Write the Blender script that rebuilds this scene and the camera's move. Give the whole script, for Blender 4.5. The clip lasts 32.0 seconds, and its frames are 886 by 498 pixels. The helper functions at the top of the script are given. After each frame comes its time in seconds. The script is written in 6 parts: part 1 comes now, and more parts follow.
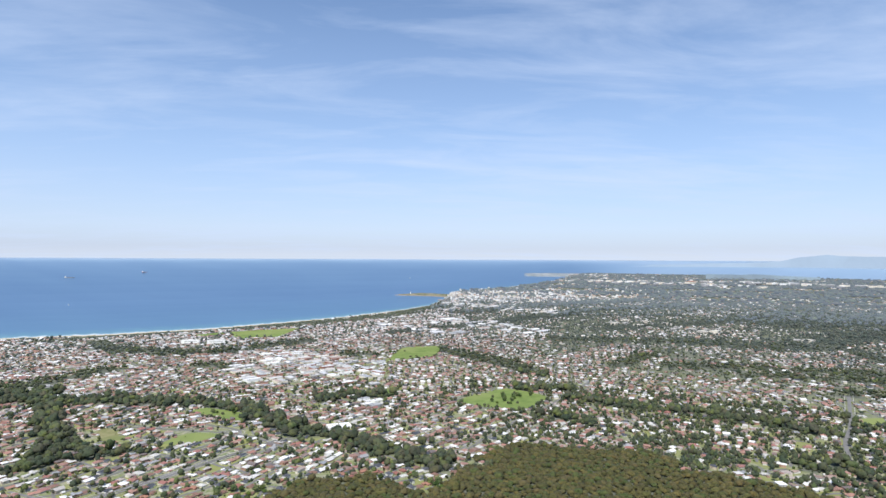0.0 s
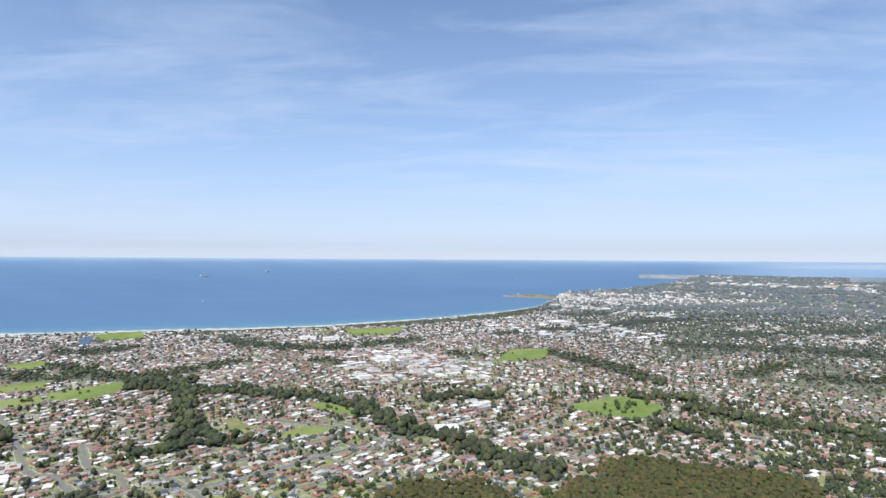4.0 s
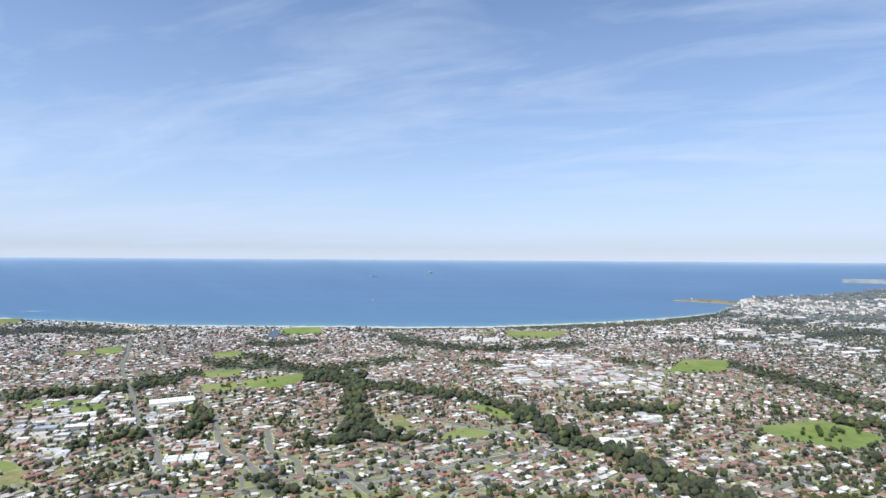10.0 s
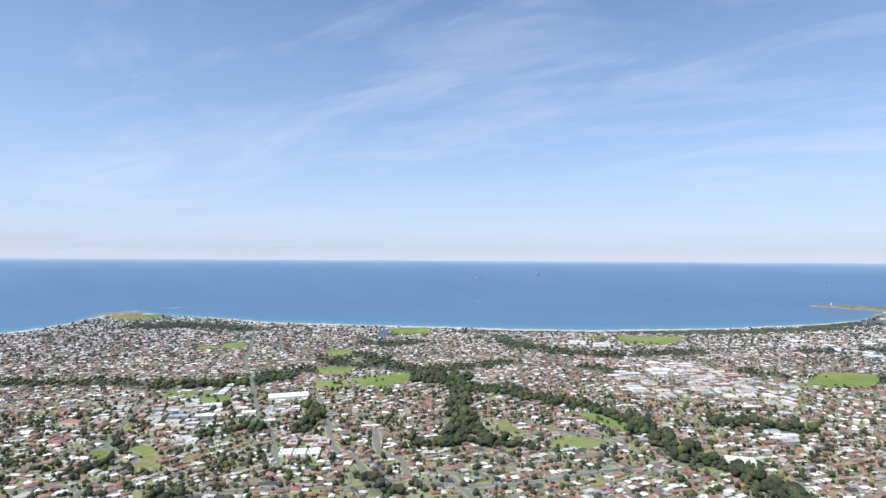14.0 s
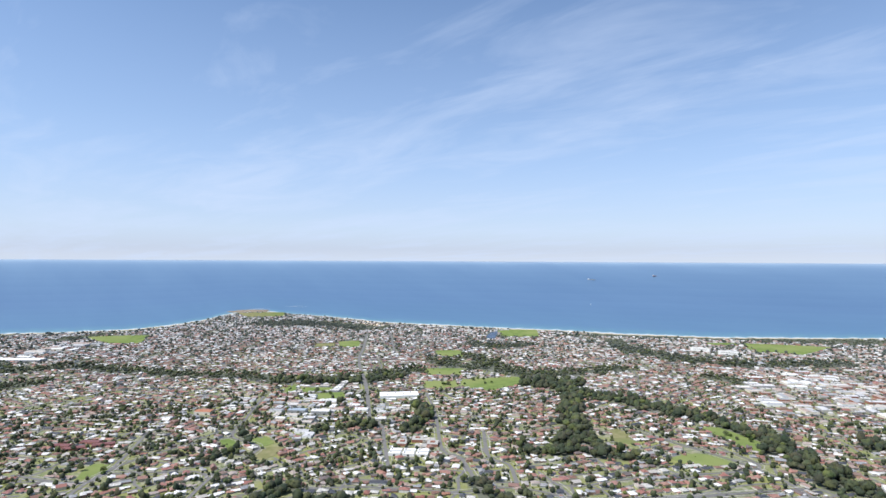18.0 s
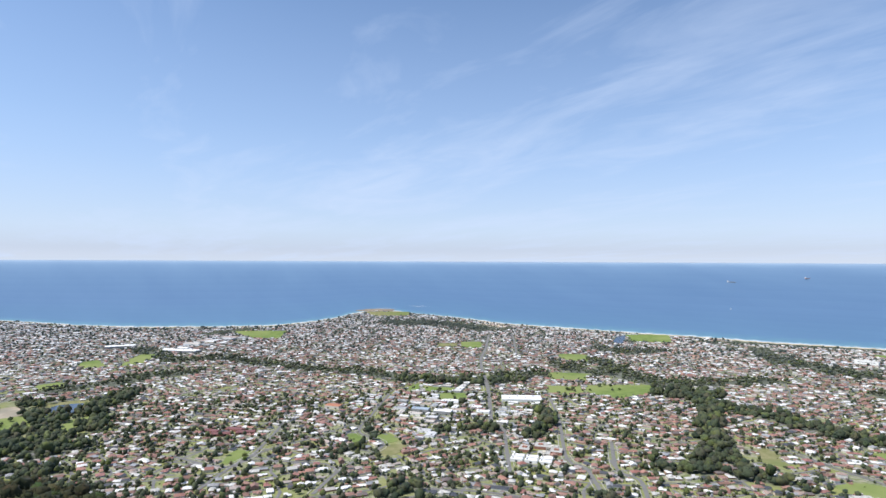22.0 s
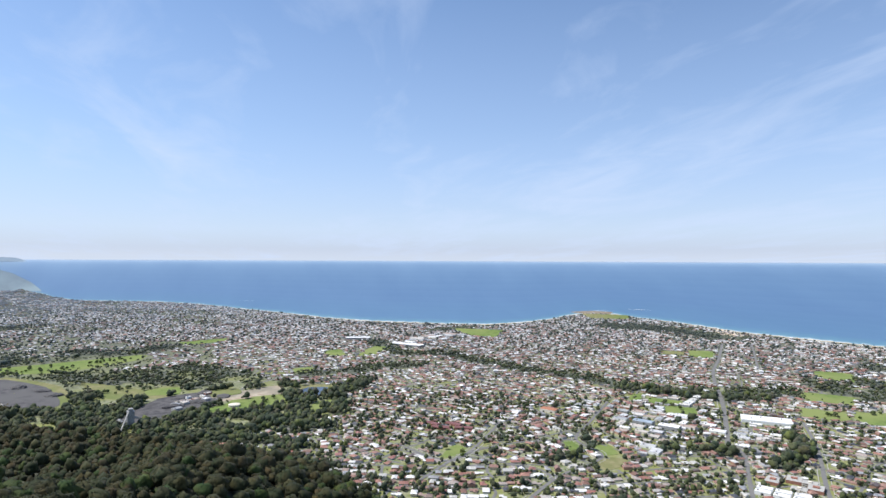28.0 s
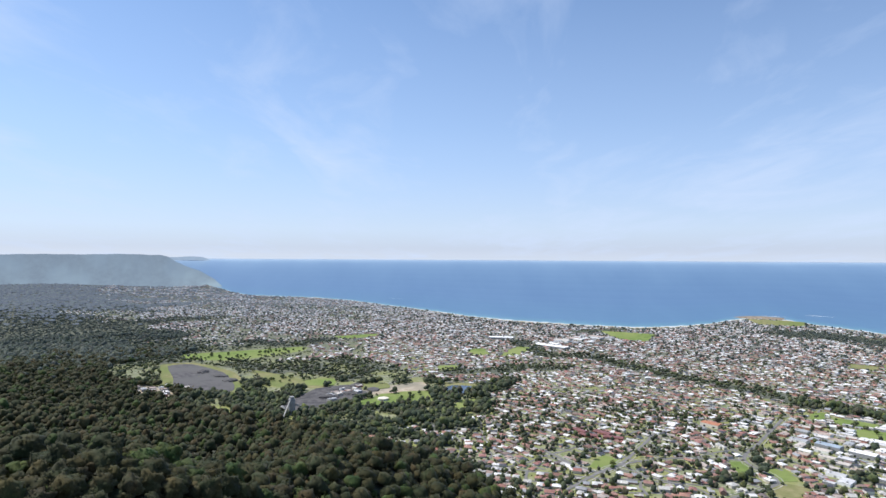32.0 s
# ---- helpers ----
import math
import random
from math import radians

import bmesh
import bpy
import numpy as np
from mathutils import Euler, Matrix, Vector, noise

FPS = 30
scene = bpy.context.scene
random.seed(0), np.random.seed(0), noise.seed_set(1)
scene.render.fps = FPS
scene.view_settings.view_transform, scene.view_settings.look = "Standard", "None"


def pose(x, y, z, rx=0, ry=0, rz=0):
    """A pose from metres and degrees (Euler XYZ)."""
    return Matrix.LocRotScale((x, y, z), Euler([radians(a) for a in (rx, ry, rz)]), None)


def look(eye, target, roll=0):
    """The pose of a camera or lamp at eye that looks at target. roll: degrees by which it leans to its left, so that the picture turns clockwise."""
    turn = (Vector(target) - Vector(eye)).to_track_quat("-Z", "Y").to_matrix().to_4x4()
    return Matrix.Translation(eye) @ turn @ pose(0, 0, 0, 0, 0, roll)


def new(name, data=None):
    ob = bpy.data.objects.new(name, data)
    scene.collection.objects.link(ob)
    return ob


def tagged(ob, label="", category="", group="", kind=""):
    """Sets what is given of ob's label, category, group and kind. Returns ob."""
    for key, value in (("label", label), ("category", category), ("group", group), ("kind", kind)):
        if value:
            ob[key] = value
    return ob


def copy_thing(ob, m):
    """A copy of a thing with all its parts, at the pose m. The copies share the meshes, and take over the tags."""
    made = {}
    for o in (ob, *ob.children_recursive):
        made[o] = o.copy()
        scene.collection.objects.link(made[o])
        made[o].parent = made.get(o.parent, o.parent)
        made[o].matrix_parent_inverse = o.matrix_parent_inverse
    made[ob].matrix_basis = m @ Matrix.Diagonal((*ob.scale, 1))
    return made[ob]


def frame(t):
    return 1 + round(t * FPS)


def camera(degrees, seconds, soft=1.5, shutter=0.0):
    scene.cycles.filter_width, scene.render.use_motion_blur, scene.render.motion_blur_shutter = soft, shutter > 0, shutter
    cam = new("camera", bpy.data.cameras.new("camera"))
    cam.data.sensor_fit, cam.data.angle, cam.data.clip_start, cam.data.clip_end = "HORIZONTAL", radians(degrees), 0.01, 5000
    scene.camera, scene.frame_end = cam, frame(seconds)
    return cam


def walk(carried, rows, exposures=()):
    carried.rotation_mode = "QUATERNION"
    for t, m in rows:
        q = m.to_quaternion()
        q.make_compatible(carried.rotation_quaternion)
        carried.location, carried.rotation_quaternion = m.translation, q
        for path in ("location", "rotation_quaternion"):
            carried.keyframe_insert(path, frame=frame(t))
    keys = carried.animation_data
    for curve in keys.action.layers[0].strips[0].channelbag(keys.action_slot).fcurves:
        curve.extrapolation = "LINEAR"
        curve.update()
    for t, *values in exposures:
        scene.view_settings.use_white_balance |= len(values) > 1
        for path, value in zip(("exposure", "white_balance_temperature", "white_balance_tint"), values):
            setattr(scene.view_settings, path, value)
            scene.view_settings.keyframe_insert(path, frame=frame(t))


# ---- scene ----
cam = camera(74.33, 32.0)

# the flight: seconds, place, heading clockwise from +y, pitch, roll
FLIGHT = [
    (0.0, -0.0, 0.0, 420.0, 3.88, 0.98, 0.28),
    (1.0, -0.1, 5.6, 420.3, 1.27, 0.97, 0.31),
    (2.0, -0.4, 11.4, 420.7, -1.35, 0.96, 0.33),
    (3.0, -0.9, 17.3, 421.0, -3.98, 0.96, 0.35),
    (4.0, -1.7, 23.4, 421.2, -6.59, 0.96, 0.37),
    (5.0, -2.5, 29.6, 421.5, -9.21, 0.96, 0.38),
    (6.0, -3.5, 35.8, 421.8, -11.77, 0.96, 0.39),
    (7.0, -4.8, 42.2, 422.0, -14.36, 0.97, 0.39),
    (8.0, -6.2, 48.5, 422.2, -16.98, 0.98, 0.39),
    (9.0, -7.9, 54.9, 422.4, -19.60, 0.99, 0.39),
    (10.0, -9.8, 61.2, 422.5, -22.19, 1.00, 0.38),
    (11.0, -11.9, 67.5, 422.7, -24.75, 1.02, 0.37),
    (12.0, -14.3, 73.7, 422.8, -27.33, 1.03, 0.36),
    (13.0, -16.9, 79.9, 422.9, -29.95, 1.05, 0.35),
    (14.0, -19.7, 85.9, 423.0, -32.57, 1.06, 0.34),
    (15.0, -22.9, 91.7, 423.0, -35.24, 1.07, 0.33),
    (16.0, -26.2, 97.5, 423.1, -37.96, 1.09, 0.32),
    (17.0, -29.7, 103.1, 423.1, -40.59, 1.10, 0.30),
    (18.0, -33.5, 108.4, 423.1, -43.23, 1.11, 0.29),
    (19.0, -37.6, 113.5, 423.1, -45.89, 1.12, 0.28),
    (20.0, -42.0, 118.3, 423.0, -48.70, 1.13, 0.27),
    (21.0, -46.7, 122.8, 423.0, -51.89, 1.14, 0.26),
    (22.0, -51.7, 127.1, 422.9, -55.14, 1.14, 0.25),
    (23.0, -56.9, 131.0, 422.8, -58.32, 1.15, 0.24),
    (24.0, -62.4, 134.5, 422.6, -61.68, 1.15, 0.24),
    (25.0, -68.3, 137.6, 422.5, -65.21, 1.14, 0.24),
    (26.0, -74.6, 140.2, 422.3, -68.79, 1.13, 0.24),
    (27.0, -81.0, 142.5, 422.2, -72.38, 1.12, 0.24),
    (28.0, -87.7, 144.5, 422.0, -75.97, 1.11, 0.25),
    (29.0, -94.8, 145.9, 421.7, -79.53, 1.09, 0.26),
    (30.0, -102.3, 146.7, 421.5, -83.11, 1.07, 0.28),
    (31.0, -110.0, 147.0, 421.2, -86.67, 1.04, 0.30),
    (32.0, -118.2, 146.8, 420.9, -89.90, 1.00, 0.33),
]


def flown(t, x, y, z, heading, pitch, roll):
    h, p = radians(heading), radians(pitch)
    way = Vector((math.sin(h) * math.cos(p), math.cos(h) * math.cos(p), math.sin(p)))
    return t, look((x, y, z), Vector((x, y, z)) + way * 100.0, roll)


walk(cam, [flown(*row) for row in FLIGHT])

# ---- light: clear spring day, high sun to the north-east, thin cirrus ----
SUN_HEADING, SUN_HEIGHT = radians(-158), radians(56)
to_sun = Vector((math.sin(SUN_HEADING) * math.cos(SUN_HEIGHT), math.cos(SUN_HEADING) * math.cos(SUN_HEIGHT), math.sin(SUN_HEIGHT)))
sun = new("sun", bpy.data.lights.new("sun", "SUN"))
sun.data.energy, sun.data.angle, sun.data.color = 4.6, radians(0.53), (1.0, 0.955, 0.89)
sun.matrix_world = look(to_sun * 500, (0, 0, 0))
scene.view_settings.exposure = 0.3


def node(tree, kind, x=0, y=0, **values):
    n = tree.nodes.new(kind)
    n.location = (x, y)
    for key, value in values.items():
        n.inputs[key.replace("_", " ")].default_value = value
    return n


def ramp(tree, stops, mode="LINEAR"):
    n = tree.nodes.new("ShaderNodeValToRGB")
    n.color_ramp.interpolation = mode
    e = n.color_ramp.elements
    while len(e) < len(stops):
        e.new(0.5)
    for k, (at, c) in enumerate(stops):
        e[k].position = at
        e[k].color = (*c, 1) if len(c) == 3 else c
    return n


def mixed(tree, factor, a, b, kind="MIX"):
    n = tree.nodes.new("ShaderNodeMix")
    n.data_type, n.blend_type = "RGBA", kind
    for slot, value in ((0, factor), (6, a), (7, b)):
        if isinstance(value, (int, float)):
            n.inputs[slot].default_value = value
        elif isinstance(value, tuple):
            n.inputs[slot].default_value = (*value, 1)
        else:
            tree.links.new(value, n.inputs[slot])
    return n.outputs[2]


def sky_world():
    w = bpy.data.worlds.new("sky")
    scene.world = w
    w.use_nodes = True
    tr = w.node_tree
    tr.nodes.clear()
    sky = tr.nodes.new("ShaderNodeTexSky")
    sky.sky_type, sky.sun_disc = "NISHITA", False
    sky.sun_elevation, sky.sun_rotation = SUN_HEIGHT, SUN_HEADING
    sky.altitude, sky.air_density, sky.dust_density, sky.ozone_density = 420, 1.0, 0.15, 4.5
    tc = tr.nodes.new("ShaderNodeTexCoord")
    # cirrus drawn on a flat layer high above: direction divided by its height
    sep = tr.nodes.new("ShaderNodeSeparateXYZ")
    tr.links.new(tc.outputs["Generated"], sep.inputs[0])
    up = tr.nodes.new("ShaderNodeMath")
    up.operation = "MAXIMUM"
    up.inputs[1].default_value = 0.0
    tr.links.new(sep.outputs["Z"], up.inputs[0])
    lift = tr.nodes.new("ShaderNodeMath")
    lift.operation = "ADD"
    lift.inputs[1].default_value = 0.10
    tr.links.new(up.outputs[0], lift.inputs[0])
    flat = tr.nodes.new("ShaderNodeVectorMath")
    flat.operation = "DIVIDE"
    com = tr.nodes.new("ShaderNodeCombineXYZ")
    for k in range(3):
        tr.links.new(lift.outputs[0], com.inputs[k])
    tr.links.new(tc.outputs["Generated"], flat.inputs[0])
    tr.links.new(com.outputs[0], flat.inputs[1])
    mp = tr.nodes.new("ShaderNodeMapping")
    mp.inputs["Rotation"].default_value = (0, 0, radians(28))
    mp.inputs["Scale"].default_value = (0.42, 0.95, 1.0)
    tr.links.new(flat.outputs[0], mp.inputs[0])
    broad = node(tr, "ShaderNodeTexNoise", Scale=0.75, Detail=5.0, Roughness=0.55, Distortion=0.25)
    fine = node(tr, "ShaderNodeTexNoise", Scale=2.6, Detail=8.0, Roughness=0.6, Distortion=0.5)
    for n in (broad, fine):
        tr.links.new(mp.outputs[0], n.inputs["Vector"])
    both = tr.nodes.new("ShaderNodeMath")
    both.operation = "MULTIPLY"
    tr.links.new(broad.outputs[0], both.inputs[0])
    tr.links.new(fine.outputs[0], both.inputs[1])
    shape = ramp(tr, [(0.22, (0, 0, 0)), (0.43, (0.58, 0.58, 0.58))])
    tr.links.new(both.outputs[0], shape.inputs[0])
    # milky air low over the horizon
    low = ramp(tr, [(0.0, (0.86,) * 3), (0.10, (0.66,) * 3), (0.22, (0.34,) * 3), (0.48, (0.0,) * 3)])
    tr.links.new(up.outputs[0], low.inputs[0])
    tint = ramp(tr, [(k, tuple(v / 8 for v in c)) for k, c in HAZE])
    tr.links.new(up.outputs[0], tint.inputs[0])
    haze = mixed(tr, 1.0, tint.outputs[0], (8.0, 8.0, 8.0), "MULTIPLY")
    hazy = mixed(tr, low.outputs[0], sky.outputs[0], haze)
    cloudy = mixed(tr, shape.outputs[0], hazy, CLOUD)
    bg = tr.nodes.new("ShaderNodeBackground")
    bg.inputs["Strength"].default_value = SKY_STRENGTH
    out = tr.nodes.new("ShaderNodeOutputWorld")
    tr.links.new(cloudy, bg.inputs["Color"])
    tr.links.new(bg.outputs[0], out.inputs[0])


SKY_STRENGTH, CLOUD, HAZE = 0.128, (4.15, 4.95, 6.5), [(0.0, (3.75, 4.4, 5.7)), (0.006, (3.65, 4.25, 5.6)), (0.018, (3.3, 3.85, 5.25)), (0.05, (3.6, 4.3, 5.85)), (0.16, (3.15, 4.05, 6.1))]
sky_world()


# ---- materials ----
def surface(name, dark, light, scale=0.05, rough=0.85, bump=0.0, bump_scale=1.0, spec=0.3, big=None, sheen=0.0, metal=0.0):
    """A two-scale weathered surface in world metres. Returns material, tree and the colour socket feeding the shader."""
    m = bpy.data.materials.new(name)
    m.use_nodes = True
    tr = m.node_tree
    b = tr.nodes["Principled BSDF"]
    b.inputs["Roughness"].default_value = rough
    b.inputs["Specular IOR Level"].default_value = spec
    b.inputs["Metallic"].default_value = metal
    b.inputs["Sheen Weight"].default_value = sheen
    b.inputs["Sheen Roughness"].default_value = 0.6
    geo = tr.nodes.new("ShaderNodeNewGeometry")
    n1 = node(tr, "ShaderNodeTexNoise", Scale=scale, Detail=4.0, Roughness=0.65)
    tr.links.new(geo.outputs["Position"], n1.inputs["Vector"])
    r1 = ramp(tr, [(0.36, dark), (0.64, light)])
    tr.links.new(n1.outputs[0], r1.inputs[0])
    colour = r1.outputs[0]
    if big:
        n2 = node(tr, "ShaderNodeTexNoise", Scale=scale * 0.13, Detail=3.0)
        tr.links.new(geo.outputs["Position"], n2.inputs["Vector"])
        r2 = ramp(tr, [(0.42, (0, 0, 0)), (0.60, (1, 1, 1))])
        tr.links.new(n2.outputs[0], r2.inputs[0])
        colour = mixed(tr, r2.outputs[0], colour, big)
    if bump:
        n3 = node(tr, "ShaderNodeTexNoise", Scale=bump_scale, Detail=3.0)
        tr.links.new(geo.outputs["Position"], n3.inputs["Vector"])
        bp = node(tr, "ShaderNodeBump", Strength=bump, Distance=1.0 / bump_scale * 0.5)
        tr.links.new(n3.outputs[0], bp.inputs["Height"])
        tr.links.new(bp.outputs[0], b.inputs["Normal"])
    tr.links.new(colour, b.inputs["Base Color"])
    return m, tr, colour, b, geo


def varied(name, palette, per="island", rough=0.7, spec=0.3, grime=0.25, scale=0.4, bump=0.0, sheen=0.0):
    """One material whose pieces each take one colour of a palette, with grime, in foliage dark leaf gaps, mottled over
    it.
    """
    m, tr, colour, b, geo = surface(name, (1 - grime,) * 3, (1, 1, 1), scale=scale, rough=rough, spec=spec, bump=bump, bump_scale=1.2, sheen=sheen)
    n = len(palette)
    r = ramp(tr, [(k / n, c) for k, c in enumerate(palette)], "CONSTANT")
    if per == "thing":
        at = tr.nodes.new("ShaderNodeAttribute")
        at.attribute_name = "tone"
        tr.links.new(at.outputs["Fac"], r.inputs[0])
    elif per == "island":
        tr.links.new(geo.outputs["Random Per Island"], r.inputs[0])
    else:
        info = tr.nodes.new("ShaderNodeObjectInfo")
        tr.links.new(info.outputs["Random"], r.inputs[0])
    tr.links.new(mixed(tr, 1.0, r.outputs[0], colour, "MULTIPLY"), b.inputs["Base Color"])
    return m


TILE_RED, TILE_BROWN = (0.32, 0.150, 0.122), (0.225, 0.130, 0.102)
METAL_GREY, METAL_DARK, METAL_WHITE, METAL_PALE = (0.30, 0.31, 0.33), (0.075, 0.08, 0.095), (0.76, 0.76, 0.75), (0.52, 0.51, 0.48)
ROOFS = [TILE_RED, TILE_BROWN, (0.35, 0.190, 0.152), METAL_PALE, (0.36, 0.215, 0.172), METAL_GREY, (0.24, 0.17, 0.14), METAL_WHITE, METAL_DARK, (0.30, 0.15, 0.12), (0.36, 0.27, 0.23), (0.60, 0.59, 0.57), (0.17, 0.14, 0.135),
         (0.28, 0.17, 0.14), (0.46, 0.43, 0.40), METAL_WHITE, (0.38, 0.205, 0.160), METAL_DARK, (0.32, 0.185, 0.152), METAL_PALE, (0.40, 0.34, 0.31), (0.72, 0.71, 0.70), (0.33, 0.33, 0.34), (0.82, 0.82, 0.82), (0.32, 0.16, 0.14), (0.26, 0.19, 0.165)]
WALLS = [(0.62, 0.57, 0.49), (0.44, 0.29, 0.21), (0.72, 0.70, 0.66), (0.36, 0.22, 0.16), (0.58, 0.49, 0.38), (0.70, 0.66, 0.56), (0.50, 0.50, 0.49)]
LEAVES = [(0.068, 0.084, 0.050), (0.086, 0.102, 0.056), (0.056, 0.074, 0.048), (0.094, 0.106, 0.060), (0.072, 0.082, 0.054), (0.104, 0.128, 0.056), (0.088, 0.088, 0.062), (0.062, 0.080, 0.054)]
GUM = [(0.046, 0.051, 0.023), (0.054, 0.057, 0.025), (0.038, 0.045, 0.021), (0.060, 0.060, 0.027), (0.050, 0.051, 0.025), (0.060, 0.053, 0.028), (0.052, 0.080, 0.024), (0.040, 0.047, 0.022)]


def leafy(name, palette, drift):
    """Foliage: each tuft its own green, each few trees drifting towards one of two other hues."""
    # in leaves this mottling is painted in for the dark gaps between them
    m = varied(name, palette, "thing", rough=0.8, spec=0.15, grime=0.30, scale=0.5, sheen=0.04)
    tr = m.node_tree
    b = tr.nodes["Principled BSDF"]
    base = b.inputs["Base Color"].links[0].from_socket
    geo = tr.nodes.new("ShaderNodeNewGeometry")
    n = node(tr, "ShaderNodeTexNoise", Scale=0.055, Detail=2.0)
    tr.links.new(geo.outputs["Position"], n.inputs["Vector"])
    r = ramp(tr, [(0.34, drift[0]), (0.5, (1, 1, 1)), (0.66, drift[1])])
    tr.links.new(n.outputs[0], r.inputs[0])
    green = mixed(tr, 1.0, base, r.outputs[0], "MULTIPLY")
    sprig = ramp(tr, [(0.0, (0.78, 0.80, 0.78)), (1.0, (1.22, 1.20, 1.15))])
    tr.links.new(geo.outputs["Random Per Island"], sprig.inputs[0])
    green = mixed(tr, 1.0, green, sprig.outputs[0], "MULTIPLY")
    tr.links.new(green, b.inputs["Base Color"])
    # light that passes through the leaves
    thin = tr.nodes.new("ShaderNodeBsdfTranslucent")
    tr.links.new(mixed(tr, 1.0, green, (1.5, 1.7, 0.9), "MULTIPLY"), thin.inputs["Color"])
    both = tr.nodes.new("ShaderNodeMixShader")
    both.inputs[0].default_value = 0.12
    tr.links.new(b.outputs[0], both.inputs[1])
    tr.links.new(thin.outputs[0], both.inputs[2])
    tr.links.new(both.outputs[0], tr.nodes["Material Output"].inputs["Surface"])
    return m


m_roofs = varied("roofing", ROOFS, "thing", rough=0.6, grime=0.3)
m_walls = varied("house_walls", WALLS, "thing", rough=0.9, grime=0.2)
m_leaves = leafy("foliage", LEAVES, ((0.72, 0.86, 0.80), (1.25, 1.22, 0.85)))
# grey-green gums, paled and blued further as painted distance haze
HAZED_GUM = [(0.098, 0.120, 0.112), (0.114, 0.134, 0.124), (0.084, 0.106, 0.102), (0.120, 0.138, 0.122), (0.102, 0.124, 0.106), (0.116, 0.126, 0.120)]
m_hazed_gum = leafy("hazed_gum_foliage", HAZED_GUM, ((0.78, 0.90, 0.90), (1.18, 1.15, 0.95)))
# olive-brown gums, painted lighter than the others for sun falling on their front
SUNLIT_OLIVE = [(0.098, 0.096, 0.036), (0.110, 0.104, 0.038), (0.082, 0.086, 0.033), (0.116, 0.104, 0.040), (0.090, 0.084, 0.036), (0.076, 0.096, 0.034), (0.104, 0.092, 0.042)]
m_sunlit_olive = leafy("sunlit_olive_foliage", SUNLIT_OLIVE, ((0.85, 0.92, 0.85), (1.15, 1.04, 0.95)))
m_gum = leafy("gum_foliage", GUM, ((0.75, 0.95, 0.80), (1.30, 1.08, 0.85)))
m_big_roofs = varied("shed_roofing", [(0.76, 0.76, 0.75), (0.50, 0.50, 0.50), (0.62, 0.60, 0.57), (0.80, 0.80, 0.79), (0.36, 0.37, 0.38), (0.54, 0.49, 0.44), (0.42, 0.33, 0.28), (0.58, 0.58, 0.59)], per="object", rough=0.5, grime=0.2, scale=0.08)
m_bark = surface("bark", (0.10, 0.08, 0.06), (0.22, 0.19, 0.16), scale=1.0)[0]
m_grass = surface("mown_grass", (0.118, 0.172, 0.048), (0.172, 0.225, 0.068), scale=0.035, rough=0.95, spec=0.1, big=(0.205, 0.240, 0.086))[0]
m_dry = surface("dry_grass", (0.165, 0.172, 0.072), (0.245, 0.225, 0.120), scale=0.05, rough=0.95, spec=0.1, big=(0.150, 0.180, 0.066))[0]
m_coal = surface("coal_stockpile", (0.042, 0.042, 0.046), (0.115, 0.108, 0.108), scale=0.05, rough=0.9, big=(0.10, 0.097, 0.096))[0]
m_bare = surface("bare_earth", (0.30, 0.24, 0.17), (0.46, 0.40, 0.32), scale=0.05, rough=0.95, big=(0.24, 0.22, 0.17))[0]
m_road = surface("asphalt", (0.13, 0.128, 0.126), (0.20, 0.196, 0.19), scale=0.15, rough=0.9, big=(0.17, 0.167, 0.163))[0]
m_kerb = surface("concrete", (0.34, 0.33, 0.31), (0.46, 0.45, 0.42), scale=0.2, rough=0.9)[0]
m_white = surface("white_paint", (0.72, 0.72, 0.70), (0.82, 0.82, 0.81), scale=0.2, rough=0.6)[0]
m_glass = surface("window_glass", (0.02, 0.025, 0.03), (0.035, 0.04, 0.05), scale=0.5, rough=0.15, spec=0.6)[0]
m_steel = surface("grey_steel", (0.22, 0.225, 0.23), (0.36, 0.36, 0.36), scale=0.3, rough=0.6)[0]
m_rock = surface("shore_rock", (0.16, 0.13, 0.10), (0.30, 0.25, 0.19), scale=0.05, rough=0.9)[0]
m_sand = surface("beach_sand", (0.55, 0.45, 0.33), (0.68, 0.58, 0.44), scale=0.05, rough=0.95)[0]
m_pond = surface("pond_water", (0.05, 0.07, 0.10), (0.075, 0.10, 0.14), scale=0.03, rough=0.25, spec=0.5)[0]
m_hull = surface("red_hull", (0.46, 0.20, 0.16), (0.56, 0.28, 0.23), scale=0.05, rough=0.6)[0]

# ---- the plan: coast as heading and distance from the middle of the flight ----
EYE = 420.0
MID = np.array([-52.0, 90.0])
COAST = [(-180, 300000), (-126, 300000), (-125, 14500), (-112.2, 14500), (-111.4, 9900), (-110.9, 9250), (-110.0, 8600), (-109.2, 7770), (-107.6, 7050), (-105.6, 6870), (-104.6, 6746), (-101.5, 6502), (-98.2, 6036), (-94.4, 5373), (-90.5, 4857), (-86.6, 4408),
         (-82.8, 4166), (-79.6, 4066), (-75.4, 3972), (-70.9, 3950), (-67.6, 4118), (-64.9, 4402), (-63.4, 4740), (-61.5, 4980), (-59.2, 4926), (-57.0, 4676), (-53.7, 4422),
         (-51.5, 4236), (-48.8, 4008), (-45.1, 3885), (-41.0, 3780), (-36.1, 3682), (-31.6, 3645), (-25.8, 3570), (-17.6, 3627), (-10.5, 3878), (-5.4, 4150),
         (-1.3, 4526), (0.6, 4725), (3.2, 5188), (4.5, 5900), (5.4, 7415), (8.1, 8046), (10.8, 8804), (13.5, 10178), (15.0, 11635), (16.0, 13104), (16.6, 16200), (18.5, 19000), (23.4, 18480), (28.3, 18120), (32.3, 17900), (38.8, 15900), (47, 15500), (50, 300000), (180, 300000)]
